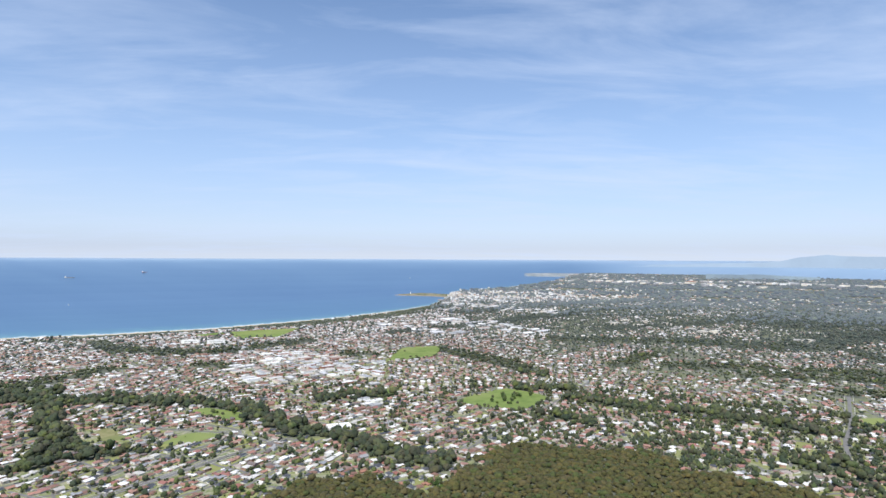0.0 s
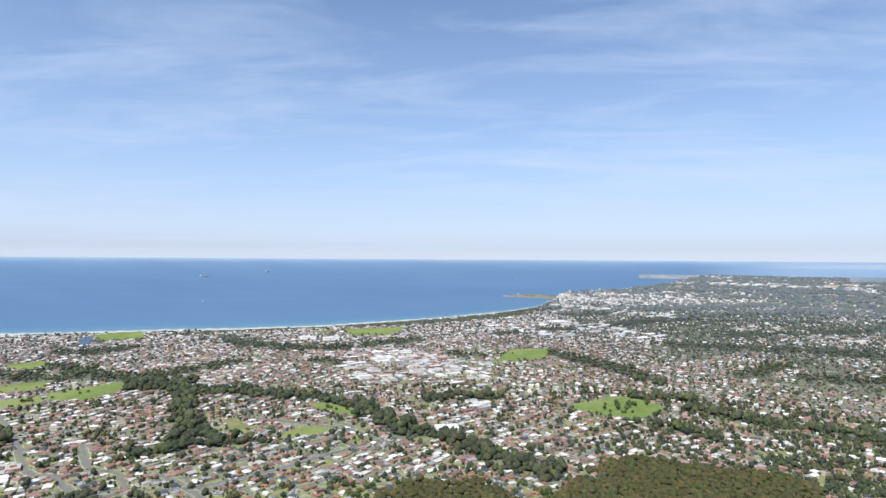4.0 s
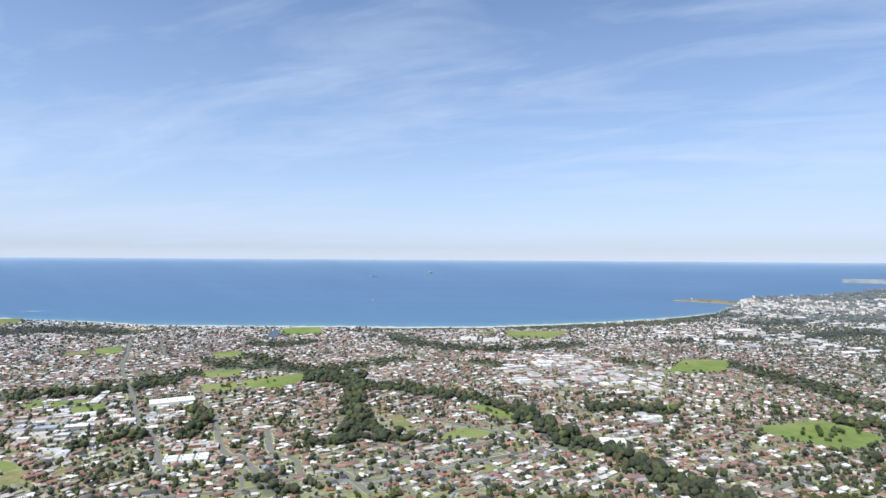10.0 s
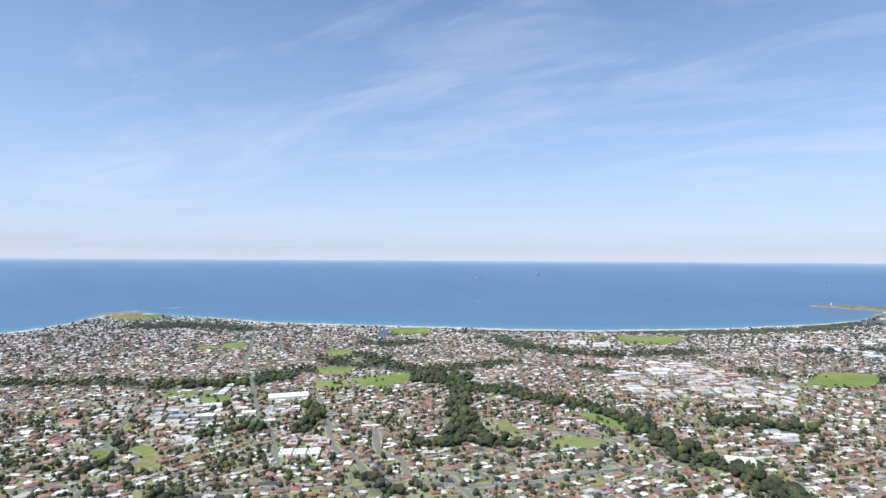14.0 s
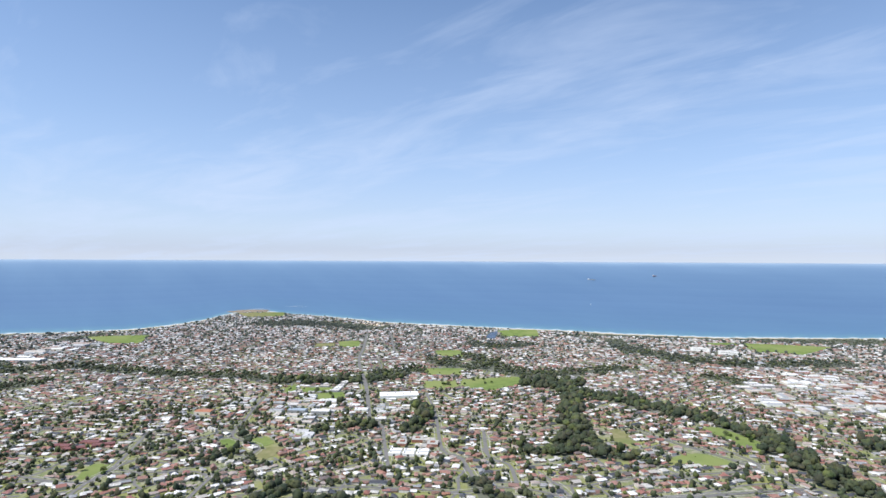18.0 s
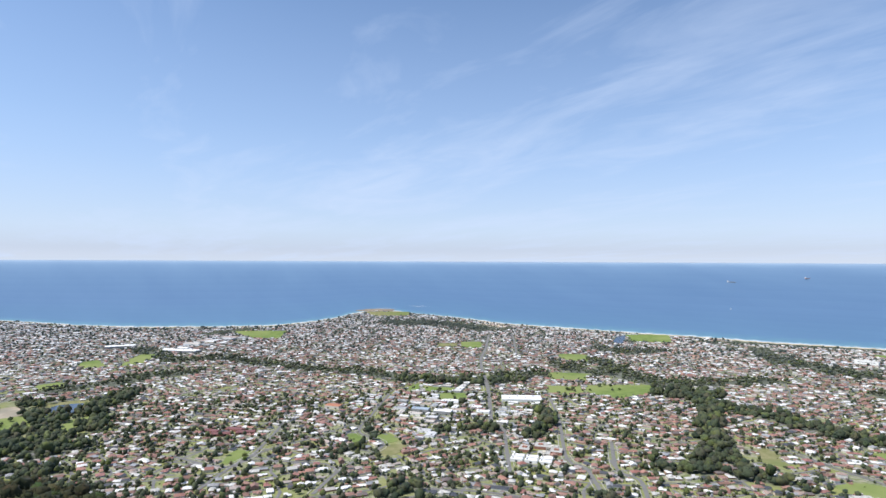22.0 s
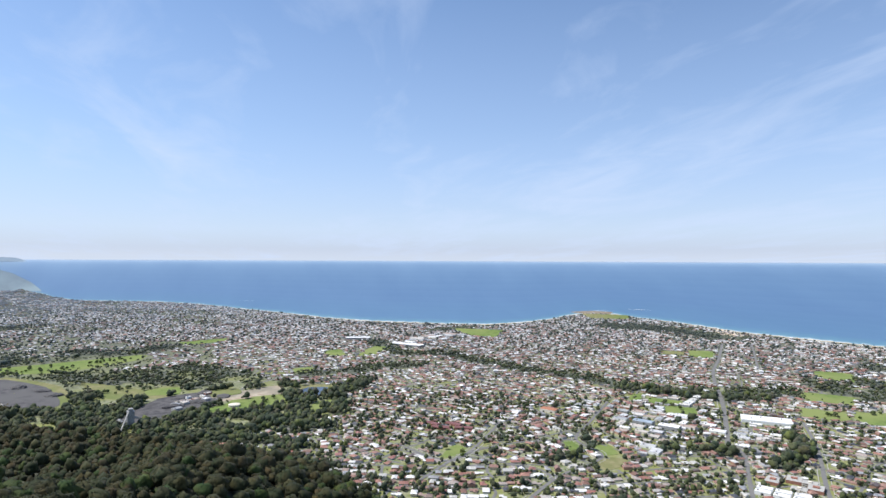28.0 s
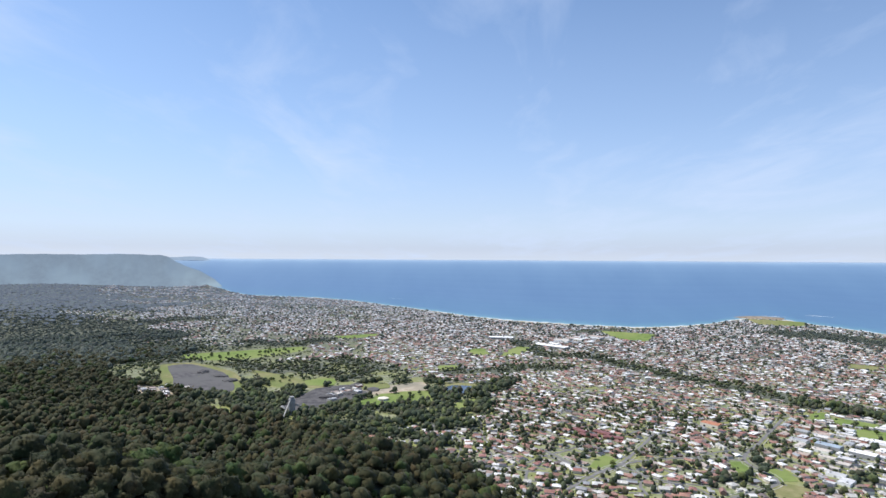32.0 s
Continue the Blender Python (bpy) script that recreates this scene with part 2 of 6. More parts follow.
FLAT, RIM = 3000.0, 4880.0


def smooth(x):
    x = np.clip(x, 0, 1)
    return x * x * (3 - 2 * x)


def polar(x, y):
    dx, dy = np.asarray(x, float) - MID[0], np.asarray(y, float) - MID[1]
    return np.degrees(np.arctan2(dx, dy)), np.hypot(dx, dy)


def shore_at(az):
    a, r = np.array(COAST, float).T
    base = np.exp(np.interp(az, a, np.log(r)))
    return base * (1 + 0.0025 * np.sin(az * 5.3) + 0.0018 * np.sin(az * 13.1 + 1))


def height(x, y):
    """Ground height: coastal plain, the wooded spur below the flight and the escarpment far up the coast."""
    x, y = np.asarray(x, float), np.asarray(y, float)
    az, r = polar(x, y)
    z = 3.0 + 0 * r
    for cx, cy, top, sx, sy in SPUR:
        z = z + top * np.exp(-((x - cx) / sx) ** 2 - ((y - cy) / sy) ** 2)
    z = z + 60 * smooth((-114 - az) / 9) * smooth((r - 3200) / 5000)
    z = np.where((az > 70) | (az < -140), z + 220 * smooth((r - 450) / 2200), z)
    return np.maximum(z, 0.5)


SPUR = [(-1035, 15, 99, 225, 172), (-660, -190, 190, 250, 230), (-420, -640, 190, 420, 345), (450, 1050, 14, 390, 195), (-1725, -1200, 68, 630, 450), (90, 990, 15, 210, 135)]


def bent(p):
    """The far distance drawn in: past FLAT the land and sea close up towards RIM, each point staying on its line of sight."""
    p = np.asarray(p, float)
    share = smooth((-polar(p[:, 0], p[:, 1])[0] + 10) / 110)
    cx, cy = -3 - 112 * share ** 1.5, 35 + 112 * share ** 0.8
    dx, dy = p[:, 0] - cx, p[:, 1] - cy
    r = np.maximum(np.hypot(dx, dy), 1e-6)
    span = RIM - FLAT
    g = np.where(r < FLAT, r, RIM - span * span / (np.maximum(r - FLAT, 0) + span))
    s = g / r
    return np.stack([cx + dx * s, cy + dy * s, EYE + (p[:, 2] - EYE) * s], 1)


def mesh_of(name, verts, faces, mats, index=None, shade=False, values=None):
    """A mesh from arrays; faces is (n, 3) or (n, 4). values: a number at each point, by name."""
    verts, faces = np.asarray(verts, np.float32), np.asarray(faces, np.int32)
    me = bpy.data.meshes.new(name)
    me.vertices.add(len(verts))
    me.vertices.foreach_set("co", verts.ravel())
    n, k = faces.shape
    me.loops.add(n * k)
    me.loops.foreach_set("vertex_index", faces.ravel())
    me.polygons.add(n)
    me.polygons.foreach_set("loop_start", np.arange(0, n * k, k, dtype=np.int32))
    for m in mats:
        me.materials.append(m)
    if index is not None:
        me.polygons.foreach_set("material_index", np.asarray(index, np.int32))
    me.polygons.foreach_set("use_smooth", np.full(n, shade))
    for key, v in (values or {}).items():
        me.attributes.new(key, "FLOAT", "POINT").data.foreach_set("value", np.asarray(v, np.float32))
    me.update(calc_edges=True)
    return me


def part(name, bm, material, parent, label="", shade=False):
    me = bpy.data.meshes.new(name)
    bm.normal_update()
    bm.to_mesh(me)
    bm.free()
    me.materials.append(material)
    if shade:
        me.polygons.foreach_set("use_smooth", np.full(len(me.polygons), True))
    ob = new(name, me)
    ob.parent = parent
    if label:
        ob["label"] = label
    return ob


def box(bm, x0, y0, z0, x1, y1, z1):
    v = [bm.verts.new(c) for c in ((x0, y0, z0), (x1, y0, z0), (x1, y1, z0), (x0, y1, z0), (x0, y0, z1), (x1, y0, z1), (x1, y1, z1), (x0, y1, z1))]
    for f in ((3, 2, 1, 0), (4, 5, 6, 7), (0, 1, 5, 4), (1, 2, 6, 5), (2, 3, 7, 6), (3, 0, 4, 7)):
        bm.faces.new([v[i] for i in f])
    return v


# ---- ground and sea ----
def grid_faces(rows, cols):
    i = np.arange(rows - 1)[:, None] * cols + np.arange(cols - 1)[None, :]
    return np.stack([i, i + 1, i + cols + 1, i + cols], -1).reshape(-1, 4)


def build_ground():
    az = np.concatenate([np.arange(-180, -135, 3.0), np.arange(-135, 52, 0.22), np.linspace(52, 180, 44)])
    edge = shore_at(az)
    near = np.concatenate([[0.5], np.arange(60, 2340, 30.0)])
    far = np.linspace(0, 1, 44) ** 1.6
    rings = [np.full(len(az), r) for r in near]
    inner = np.minimum(edge - 62, 90000)
    rings += [2340 + (inner - 2340) * f for f in far[1:]]
    rings += [edge - 45, edge - 5, edge + 25, edge + 120]
    rings = np.array(rings)
    a = np.radians(az)[None, :]
    x, y = MID[0] + np.sin(a) * rings, MID[1] + np.cos(a) * rings
    z = height(x, y)
    z[-4], z[-3], z[-2], z[-1] = 1.9, 0.35, -2.5, -9
    sand = np.zeros_like(z)
    sand[-4:] = 1.0
    sand[:, edge > 100000] = 0.0
    z[-4:, edge > 100000] = 3.0
    sand[:, (edge > 7300) & (az < -100)] = 0.0
    az_g, r_g = polar(x, y)
    bush = np.maximum(0.8 * smooth((r_g - 1600 + 500 * smooth(az_g / 12)) / 1700) + 0.2 * smooth((r_g - 4300) / 1200), smooth((z - 25) / 30))
    flat = np.stack([x.ravel(), y.ravel()], 1)
    bush = np.where((in_belt(flat) | in_wood(flat)).reshape(z.shape), 1.0, bush) * (1 - sand)
    p = bent(np.stack([x.ravel(), y.ravel(), z.ravel()], 1))
    m, tr, colour, b, geo = surface("suburban_ground", (0.118, 0.160, 0.050), (0.315, 0.300, 0.230), scale=0.10, rough=0.95, spec=0.15, bump=0.4, bump_scale=0.2, big=(0.222, 0.235, 0.088))
    at = tr.nodes.new("ShaderNodeAttribute")
    at.attribute_name = "sand"
    grain = node(tr, "ShaderNodeTexNoise", Scale=0.02, Detail=3.0)
    tr.links.new(geo.outputs["Position"], grain.inputs["Vector"])
    sandy = ramp(tr, [(0.35, (0.50, 0.41, 0.30)), (0.65, (0.66, 0.57, 0.44))])
    tr.links.new(grain.outputs[0], sandy.inputs[0])
    wild = tr.nodes.new("ShaderNodeAttribute")
    wild.attribute_name = "bush"
    cover = node(tr, "ShaderNodeTexNoise", Scale=0.02, Detail=5.0, Roughness=0.7)
    tr.links.new(geo.outputs["Position"], cover.inputs["Vector"])
    scrub = ramp(tr, [(0.35, (0.080, 0.094, 0.072)), (0.62, (0.140, 0.148, 0.118))])
    tr.links.new(cover.outputs[0], scrub.inputs[0])
    land = mixed(tr, wild.outputs["Fac"], colour, scrub.outputs[0])
    tr.links.new(mixed(tr, at.outputs["Fac"], land, sandy.outputs[0]), b.inputs["Base Color"])
    ob = new("ground", mesh_of("ground", p, grid_faces(*rings.shape)[:, ::-1], [m], shade=True, values={"sand": sand.ravel(), "bush": bush.ravel()}))
    return tagged(ob, "coastal plain of lawns, yards and sandy beach edge", "ground", kind="structure")


def build_sea():
    az = np.arange(-124, 47, 0.25)
    edge = shore_at(az)
    off = np.array([-25, -8, 0, 8, 16, 26, 38, 55, 80, 120, 180, 270, 400, 600, 900, 1300, 1900, 2800, 4200, 6500, 10000, 16000, 26000, 45000, 80000, 150000, 400000], float)
    rings = edge[None, :] + off[:, None] * (1 + 0.25 * np.sin(az * 3.7) * (off[:, None] < 200))
    rings = np.minimum(rings, 420000 + off[:, None] * 0.1)
    a = np.radians(az)[None, :]
    x, y = MID[0] + np.sin(a) * rings, MID[1] + np.cos(a) * rings
    # the southern lake counts as far out, so it takes the painted haze
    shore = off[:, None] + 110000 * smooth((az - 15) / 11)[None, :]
    p = bent(np.stack([x.ravel(), y.ravel(), np.zeros(x.size)], 1))
    m = bpy.data.materials.new("sea_water")
    m.use_nodes = True
    tr = m.node_tree
    b = tr.nodes["Principled BSDF"]
    b.inputs["Roughness"].default_value, b.inputs["Specular IOR Level"].default_value = 0.42, 0.5
    geo = tr.nodes.new("ShaderNodeNewGeometry")
    at = tr.nodes.new("ShaderNodeAttribute")
    at.attribute_name = "shore"
    # off-shore colour paling far out to painted haze; slow streaks of wind and current
    haze_range = node(tr, "ShaderNodeMapRange")
    haze_range.inputs["From Max"].default_value = 200000
    tr.links.new(at.outputs["Fac"], haze_range.inputs["Value"])
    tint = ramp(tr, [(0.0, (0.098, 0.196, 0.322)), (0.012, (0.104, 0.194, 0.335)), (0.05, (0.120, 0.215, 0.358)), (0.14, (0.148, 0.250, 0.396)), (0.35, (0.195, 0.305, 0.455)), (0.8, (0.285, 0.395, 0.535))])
    tr.links.new(haze_range.outputs[0], tint.inputs[0])
    mp = tr.nodes.new("ShaderNodeMapping")
    mp.inputs["Rotation"].default_value, mp.inputs["Scale"].default_value = (0, 0, radians(35)), (0.0012, 0.0045, 0.004)
    tr.links.new(geo.outputs["Position"], mp.inputs[0])
    wind = node(tr, "ShaderNodeTexNoise", Scale=1.0, Detail=6.0, Roughness=0.6)
    tr.links.new(mp.outputs[0], wind.inputs["Vector"])
    streak = ramp(tr, [(0.3, (0.86, 0.88, 0.90)), (0.7, (1.00, 0.99, 0.97))])
    tr.links.new(wind.outputs[0], streak.inputs[0])
    # shallow water colour by depth off the beach
    shoal = node(tr, "ShaderNodeMapRange")
    shoal.inputs["From Max"].default_value = 320
    tr.links.new(at.outputs["Fac"], shoal.inputs["Value"])
    shallow = ramp(tr, [(0.0, (0.85,) * 3), (0.25, (0.45,) * 3), (1.0, (0.0,) * 3)])
    tr.links.new(shoal.outputs[0], shallow.inputs[0])
    depth = mixed(tr, shallow.outputs[0], tint.outputs[0], (0.150, 0.320, 0.360))
    water = mixed(tr, 1.0, depth, streak.outputs[0], "MULTIPLY")
    # surf: broken white lines in the first eighty metres
    surf = ramp(tr, [(0.0, (0.0,) * 3), (0.30, (0.75,) * 3), (0.42, (0.30,) * 3), (0.60, (0.55,) * 3), (0.8, (0.18,) * 3), (1.0, (0.0,) * 3)])
    band = node(tr, "ShaderNodeMapRange")
    band.inputs["From Min"].default_value, band.inputs["From Max"].default_value = -14, 62
    tr.links.new(at.outputs["Fac"], band.inputs["Value"])
    tr.links.new(band.outputs[0], surf.inputs[0])
    froth = node(tr, "ShaderNodeTexNoise", Scale=0.022, Detail=6.0, Roughness=0.7)
    tr.links.new(geo.outputs["Position"], froth.inputs["Vector"])
    broken = ramp(tr, [(0.40, (0, 0, 0)), (0.56, (1, 1, 1))])
    tr.links.new(froth.outputs[0], broken.inputs[0])
    foam = mixed(tr, 1.0, surf.outputs[0], broken.outputs[0], "MULTIPLY")
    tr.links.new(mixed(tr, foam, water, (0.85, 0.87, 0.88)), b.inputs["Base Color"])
    level = tr.nodes.new("ShaderNodeCombineXYZ")
    level.inputs[2].default_value = 1.0
    rip = node(tr, "ShaderNodeTexNoise", Scale=0.05, Detail=5.0)
    tr.links.new(geo.outputs["Position"], rip.inputs["Vector"])
    bp = node(tr, "ShaderNodeBump", Strength=0.08, Distance=2.0)
    tr.links.new(rip.outputs[0], bp.inputs["Height"])
    tr.links.new(level.outputs[0], bp.inputs["Normal"])
    tr.links.new(bp.outputs[0], b.inputs["Normal"])
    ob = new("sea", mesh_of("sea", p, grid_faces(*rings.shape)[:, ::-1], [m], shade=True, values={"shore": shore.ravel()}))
    return tagged(ob, "calm blue ocean with thin white surf at the beach", "sea", kind="structure")


# ---- open ground: playing fields, paddocks, yards and ponds ----
GRASS = {
    "golf_links_by_beach": [(-986, 3368), (-602, 3543), (-657, 3166), (-834, 3106)],
    "paddock": [(-1112, 3249), (-1010, 3342), (-975, 3268), (-1077, 3180)],
    "showground": [(-66, 2406), (0, 2751), (176, 2798), (138, 2510)],
    "creek_meadow": [(-576, 1638), (-540, 1672), (-414, 1602), (-414, 1536), (-506, 1588)],
    "school_field": [(-542, 1360), (-516, 1418), (-450, 1455), (-424, 1413), (-489, 1346)],
    "hill_park": [(158, 1716), (330, 1880), (446, 1744), (326, 1594)],
    "edge_park": [(1209, 1472), (1278, 1473), (1226, 1413), (1179, 1425)],
    "pocket_park": [(-56, 1874), (-15, 1880), (-15, 1802), (-48, 1797)],
    "soccer_field": [(-1470, 1548), (-1396, 1626), (-1324, 1556), (-1398, 1480)],
    "wood_clearing": [(-1636, 1722), (-1540, 1822), (-1468, 1736), (-1548, 1648)],
    "cricket_oval": [(-1401, 1658), (-1287, 1846), (-1216, 1772), (-1215, 1604), (-1324, 1586)],
    "beach_suburb_field": [(-2481, 1929), (-2430, 2030), (-2268, 1898), (-2330, 1820)],
    "small_reserve": [(-1923, 2074), (-1846, 2163), (-1716, 2022), (-1822, 1990)],
    "bowling_green": [(-1730, 1167), (-1732, 1202), (-1644, 1144), (-1672, 1126)],
    "tennis_lawn": [(-1683, 1196), (-1624, 1266), (-1576, 1234), (-1620, 1160)],
    "shops_oval": [(-1584, 1180), (-1542, 1248), (-1458, 1196), (-1510, 1140)],
    "triangle_park": [(-1300, 788), (-1296, 837), (-1233, 825), (-1238, 777)],
    "corner_lawn": [(-1356, 754), (-1322, 776), (-1254, 736), (-1282, 730)],
    "lagoon_lawn": [(-2202, 2902), (-2062, 3098), (-1862, 2835), (-1988, 2696)],
    "north_park": [(-2824, 272), (-2862, 345), (-2684, 356), (-2685, 280)],
    "creek_reserve": [(-2658, 400), (-2926, 506), (-2880, 586), (-2697, 489)],
    "beach_reserve": [(-3579, 1070), (-3417, 1354), (-3105, 1186), (-3243, 1088)],
    "far_reserve": [(-2412, 135), (-2438, 202), (-2346, 210), (-2332, 144)],
    "lake_meadow": [(-1936, -42), (-1960, 111), (-1839, 120), (-1868, -24)],
    "lake_lawn": [(-1776, 177), (-1863, 208), (-1880, 272), (-1822, 276), (-1746, 196)],
    "street_park": [(-1305, 447), (-1376, 492), (-1346, 520), (-1298, 500)],
    "golf_fairway": [(-2608, -954), (-2655, -892), (-2895, -513), (-2762, -480), (-2508, -674), (-2463, -876)],
    "colliery_lawn": [(-2132, -320), (-2162, -225), (-2054, -206), (-2050, -292)],
    "colliery_meadow": [(-1842, -100), (-1970, 26), (-1971, 117), (-1854, 118), (-1785, 2), (-1766, -80)],
    "north_field": [(-3261, -428), (-3387, -214), (-3268, -210), (-3174, -378)],
}
BARE = {
    "cape_grass": [(-4350, 2340), (-4140, 2640), (-3840, 2460), (-3960, 2235)],
    "coal_fringe": [(-2310, -900), (-2400, -810), (-2240, -600), (-2010, -485), (-1895, -480), (-1910, -690), (-2060, -780)],
    "dry_paddock": [(-2505, 1808), (-2448, 1886), (-2331, 1798), (-2396, 1740)],
    "dry_corner": [(-1196, 750), (-1220, 800), (-1194, 826), (-1158, 783), (-1152, 747)],
    "dry_slope": [(-729, 1455), (-717, 1482), (-627, 1402), (-684, 1384)],
    "colliery_clearing": [(-2073, -122), (-2092, -38), (-2016, -20), (-1982, -99)],
    "colliery_slope": [(-2295, -558), (-2188, -388), (-2092, -271), (-2005, -217), (-2011, -378), (-2098, -457)],
    "dry_bank": [(-2085, 150), (-2110, 200), (-2080, 265), (-2010, 270), (-2035, 200), (-2040, 165)],
}
DIRT = {"spoil_ground": [(-2002, -109), (-2065, -7), (-2116, 85), (-1994, 107), (-1922, -64)], "depot_yard": [(-1905, -789), (-1929, -714), (-1812, -610), (-1790, -702)]}
COAL = {"coal_stockpile": [(-2284, -863), (-2357, -805), (-2216, -629), (-2016, -520), (-1923, -504), (-1944, -679), (-2065, -743)], "coal_yard": [(-1690, -270), (-1733, -305), (-2000, -255), (-2075, -115), (-1990, -105), (-1915, -65), (-1819, -116)]}
PONDS = {"lake": [(-2012, 154), (-2062, 183), (-2048, 248), (-1959, 255), (-1934, 164)], "lagoon": [(-2025, 2560), (-2187, 2812), (-2187, 2877), (-2088, 2750), (-1978, 2590)]}


def rounded(points, steps=5):
    """A closed soft outline through the corners."""
    p = np.array(points, float)
    n, out = len(p), []
    for i in range(n):
        a, b, c, d = p[i - 1], p[i], p[(i + 1) % n], p[(i + 2) % n]
        for t in np.arange(steps) / steps:
            out.append(b + 0.30 * t * (1 - t) * ((c - a) * (1 - t) - (d - b) * t) + (c - b) * t)
    return np.array(out)


def patch(name, points, material, lift, label, category="grass"):
    edge = rounded(points)
    mid = edge.mean(0)
    rings = [mid + (edge - mid) * f for f in (0.02, 0.35, 0.7, 1.0)]
    p = np.concatenate(rings)
    n = len(edge)
    z = height(p[:, 0], p[:, 1]) + lift
    z[-n:] -= lift + 0.3
    rim = mid + (edge - mid) * 0.985
    p = np.concatenate([p[:-n], rim, p[-n:]])
    z = np.concatenate([z[:-n], height(rim[:, 0], rim[:, 1]) + lift, z[-n:]])
    f = []
    for k in range(4):
        for i in range(n):
            j = (i + 1) % n
            f.append((k * n + i, k * n + j, (k + 1) * n + j, (k + 1) * n + i))
    f = np.array(f)
    q = bent(np.column_stack([p, z]))
    a, b, c = q[f[0, 0]], q[f[0, 1]], q[f[0, 2]]
    if np.cross(b - a, c - a)[2] < 0:
        f = f[:, ::-1]
    return tagged(new(name, mesh_of(name, q, f, [material])), label, category, kind="structure")


for name, pts in GRASS.items():
    patch(name, pts, m_grass, 0.5, "open mown green grass field between suburbs", "grass field")
for name, pts in BARE.items():
    patch(name, pts, m_dry, 1.6 if name == "colliery_clearing" else 0.45, "dry yellowish grass and bare soil patch", "dry grass")
for name, pts in DIRT.items():
    patch(name, pts, m_bare, 0.45, "pale bare earth yard of a works depot", "bare ground")
for name, pts in COAL.items():
    patch(name, pts, m_coal, 1.2, "dark grey coal stockpile ground at the colliery", "coal yard")
for name, pts in PONDS.items():
    patch(name, pts, m_pond, 0.9, "still dark blue pond water", "pond")
patch("dune_sand", [(-3231, 2632), (-3176, 2703), (-2923, 2631), (-2869, 2559), (-2971, 2533)], m_sand, 0.6, "open pale sand at the end of the beach", "sand")

# ---- roads ----
ROADS = {
    "main_road": ([(-2638, 2250), (-2248, 1910), (-1958, 1648), (-1554, 1356), (-1240, 1110)], 12),
    "station_road": ([(-1240, 1110), (-1168, 1090), (-1050, 998), (-926, 900)], 8),
    "beach_road": ([(-2520, 2326), (-2007, 1892)], 10),
    "school_road": ([(-1346, 1430), (-1158, 1276), (-927, 1060), (-866, 1050), (-742, 960)], 8),
    "hill_road": ([(-1665, 1046), (-1466, 878), (-1350, 783), (-1227, 783), (-1142, 642), (-1050, 540)], 8),
    "south_road": ([(900, 1118), (958, 1204), (1023, 1292), (1136, 1418), (1368, 1714)], 9),
    "park_road": ([(138, 1270), (266, 1461), (342, 1546), (468, 1722), (630, 1950)], 7),
    "valley_road": ([(-561, 1030), (-459, 1142), (-342, 1294), (-280, 1376)], 8),
    "ring_road": ([(-964, 712), (-892, 795), (-810, 860), (-742, 908), (-682, 994), (-561, 1030)], 7),
    "cross_road": ([(-946, 1228), (-824, 1096), (-764, 1086), (-690, 1014)], 8),
    "creek_road": ([(-688, 1496), (-388, 1416), (-234, 1294)], 8),
    "north_road": ([(-1350, 783), (-1358, 630), (-1305, 495), (-1185, 375)], 8),
    "garden_road": ([(-1419, 367), (-1279, 443), (-1299, 493), (-1401, 573), (-1546, 670)], 8),
    "terrace_road": ([(-1299, 493), (-1183, 622), (-1133, 621)], 7),
    "brook_street": ([(-598, 1082), (-523, 1225), (-383, 1418), (-492, 1507)], 7),
    "college_street": ([(-554, 1013), (-455, 1136), (-326, 1316), (-275, 1377)], 7),
    "lower_street": ([(-696, 1093), (-624, 1056), (-521, 984)], 7),
    "expressway": ([(2250, 2250), (2025, 2775), (1650, 3900), (1500, 5100)], 13),
    "colliery_road": ([(-1785, -195), (-1935, -90), (-2130, 0), (-2250, 90)], 8),
}


def eased(points, step=20.0):
    p = np.array(points, float)
    p = np.concatenate([[2 * p[0] - p[1]], p, [2 * p[-1] - p[-2]]])
    out = []
    for i in range(1, len(p) - 2):
        a, b, c, d = p[i - 1:i + 3]
        n = max(2, int(np.hypot(*(c - b)) / step))
        for t in np.arange(n) / n:
            out.append(0.5 * (2 * b + (c - a) * t + (2 * a - 5 * b + 4 * c - d) * t * t + (3 * b - a - 3 * c + d) * t ** 3))
    out.append(p[-2])
    return np.array(out)


def strip(line, width, lift):
    """A ribbon along a line: points and quads."""
    way = np.gradient(line, axis=0)
    way /= np.maximum(np.hypot(way[:, 0], way[:, 1])[:, None], 1e-6)
    side = np.stack([way[:, 1], -way[:, 0]], 1) * width / 2
    p = np.concatenate([line - side, line + side])
    z = height(p[:, 0], p[:, 1]) + lift
    n = len(line)
    i = np.arange(n - 1)
    return np.column_stack([p, z]), np.stack([i, n + i, n + i + 1, i + 1], 1)


ROAD_LINES = {}
for name, (pts, width) in ROADS.items():
    ROAD_LINES[name] = line = eased(pts)
    v, f = strip(line, width, 0.75)
    road = tagged(new(name, mesh_of(name, bent(v), f, [m_road])), "grey asphalt road through the suburb", "road", kind="structure")
    for s in (-2, 2):
        way = np.gradient(line, axis=0)
        way /= np.hypot(way[:, 0], way[:, 1])[:, None]
        v, f = strip(line + s * np.stack([way[:, 1], -way[:, 0]], 1) * (width / 2 + 1.0), 1.3, 0.9)
        path = new("footpath", mesh_of("footpath", bent(v), f, [m_kerb]))
        path.parent = road
        path["label"] = "pale concrete footpath"

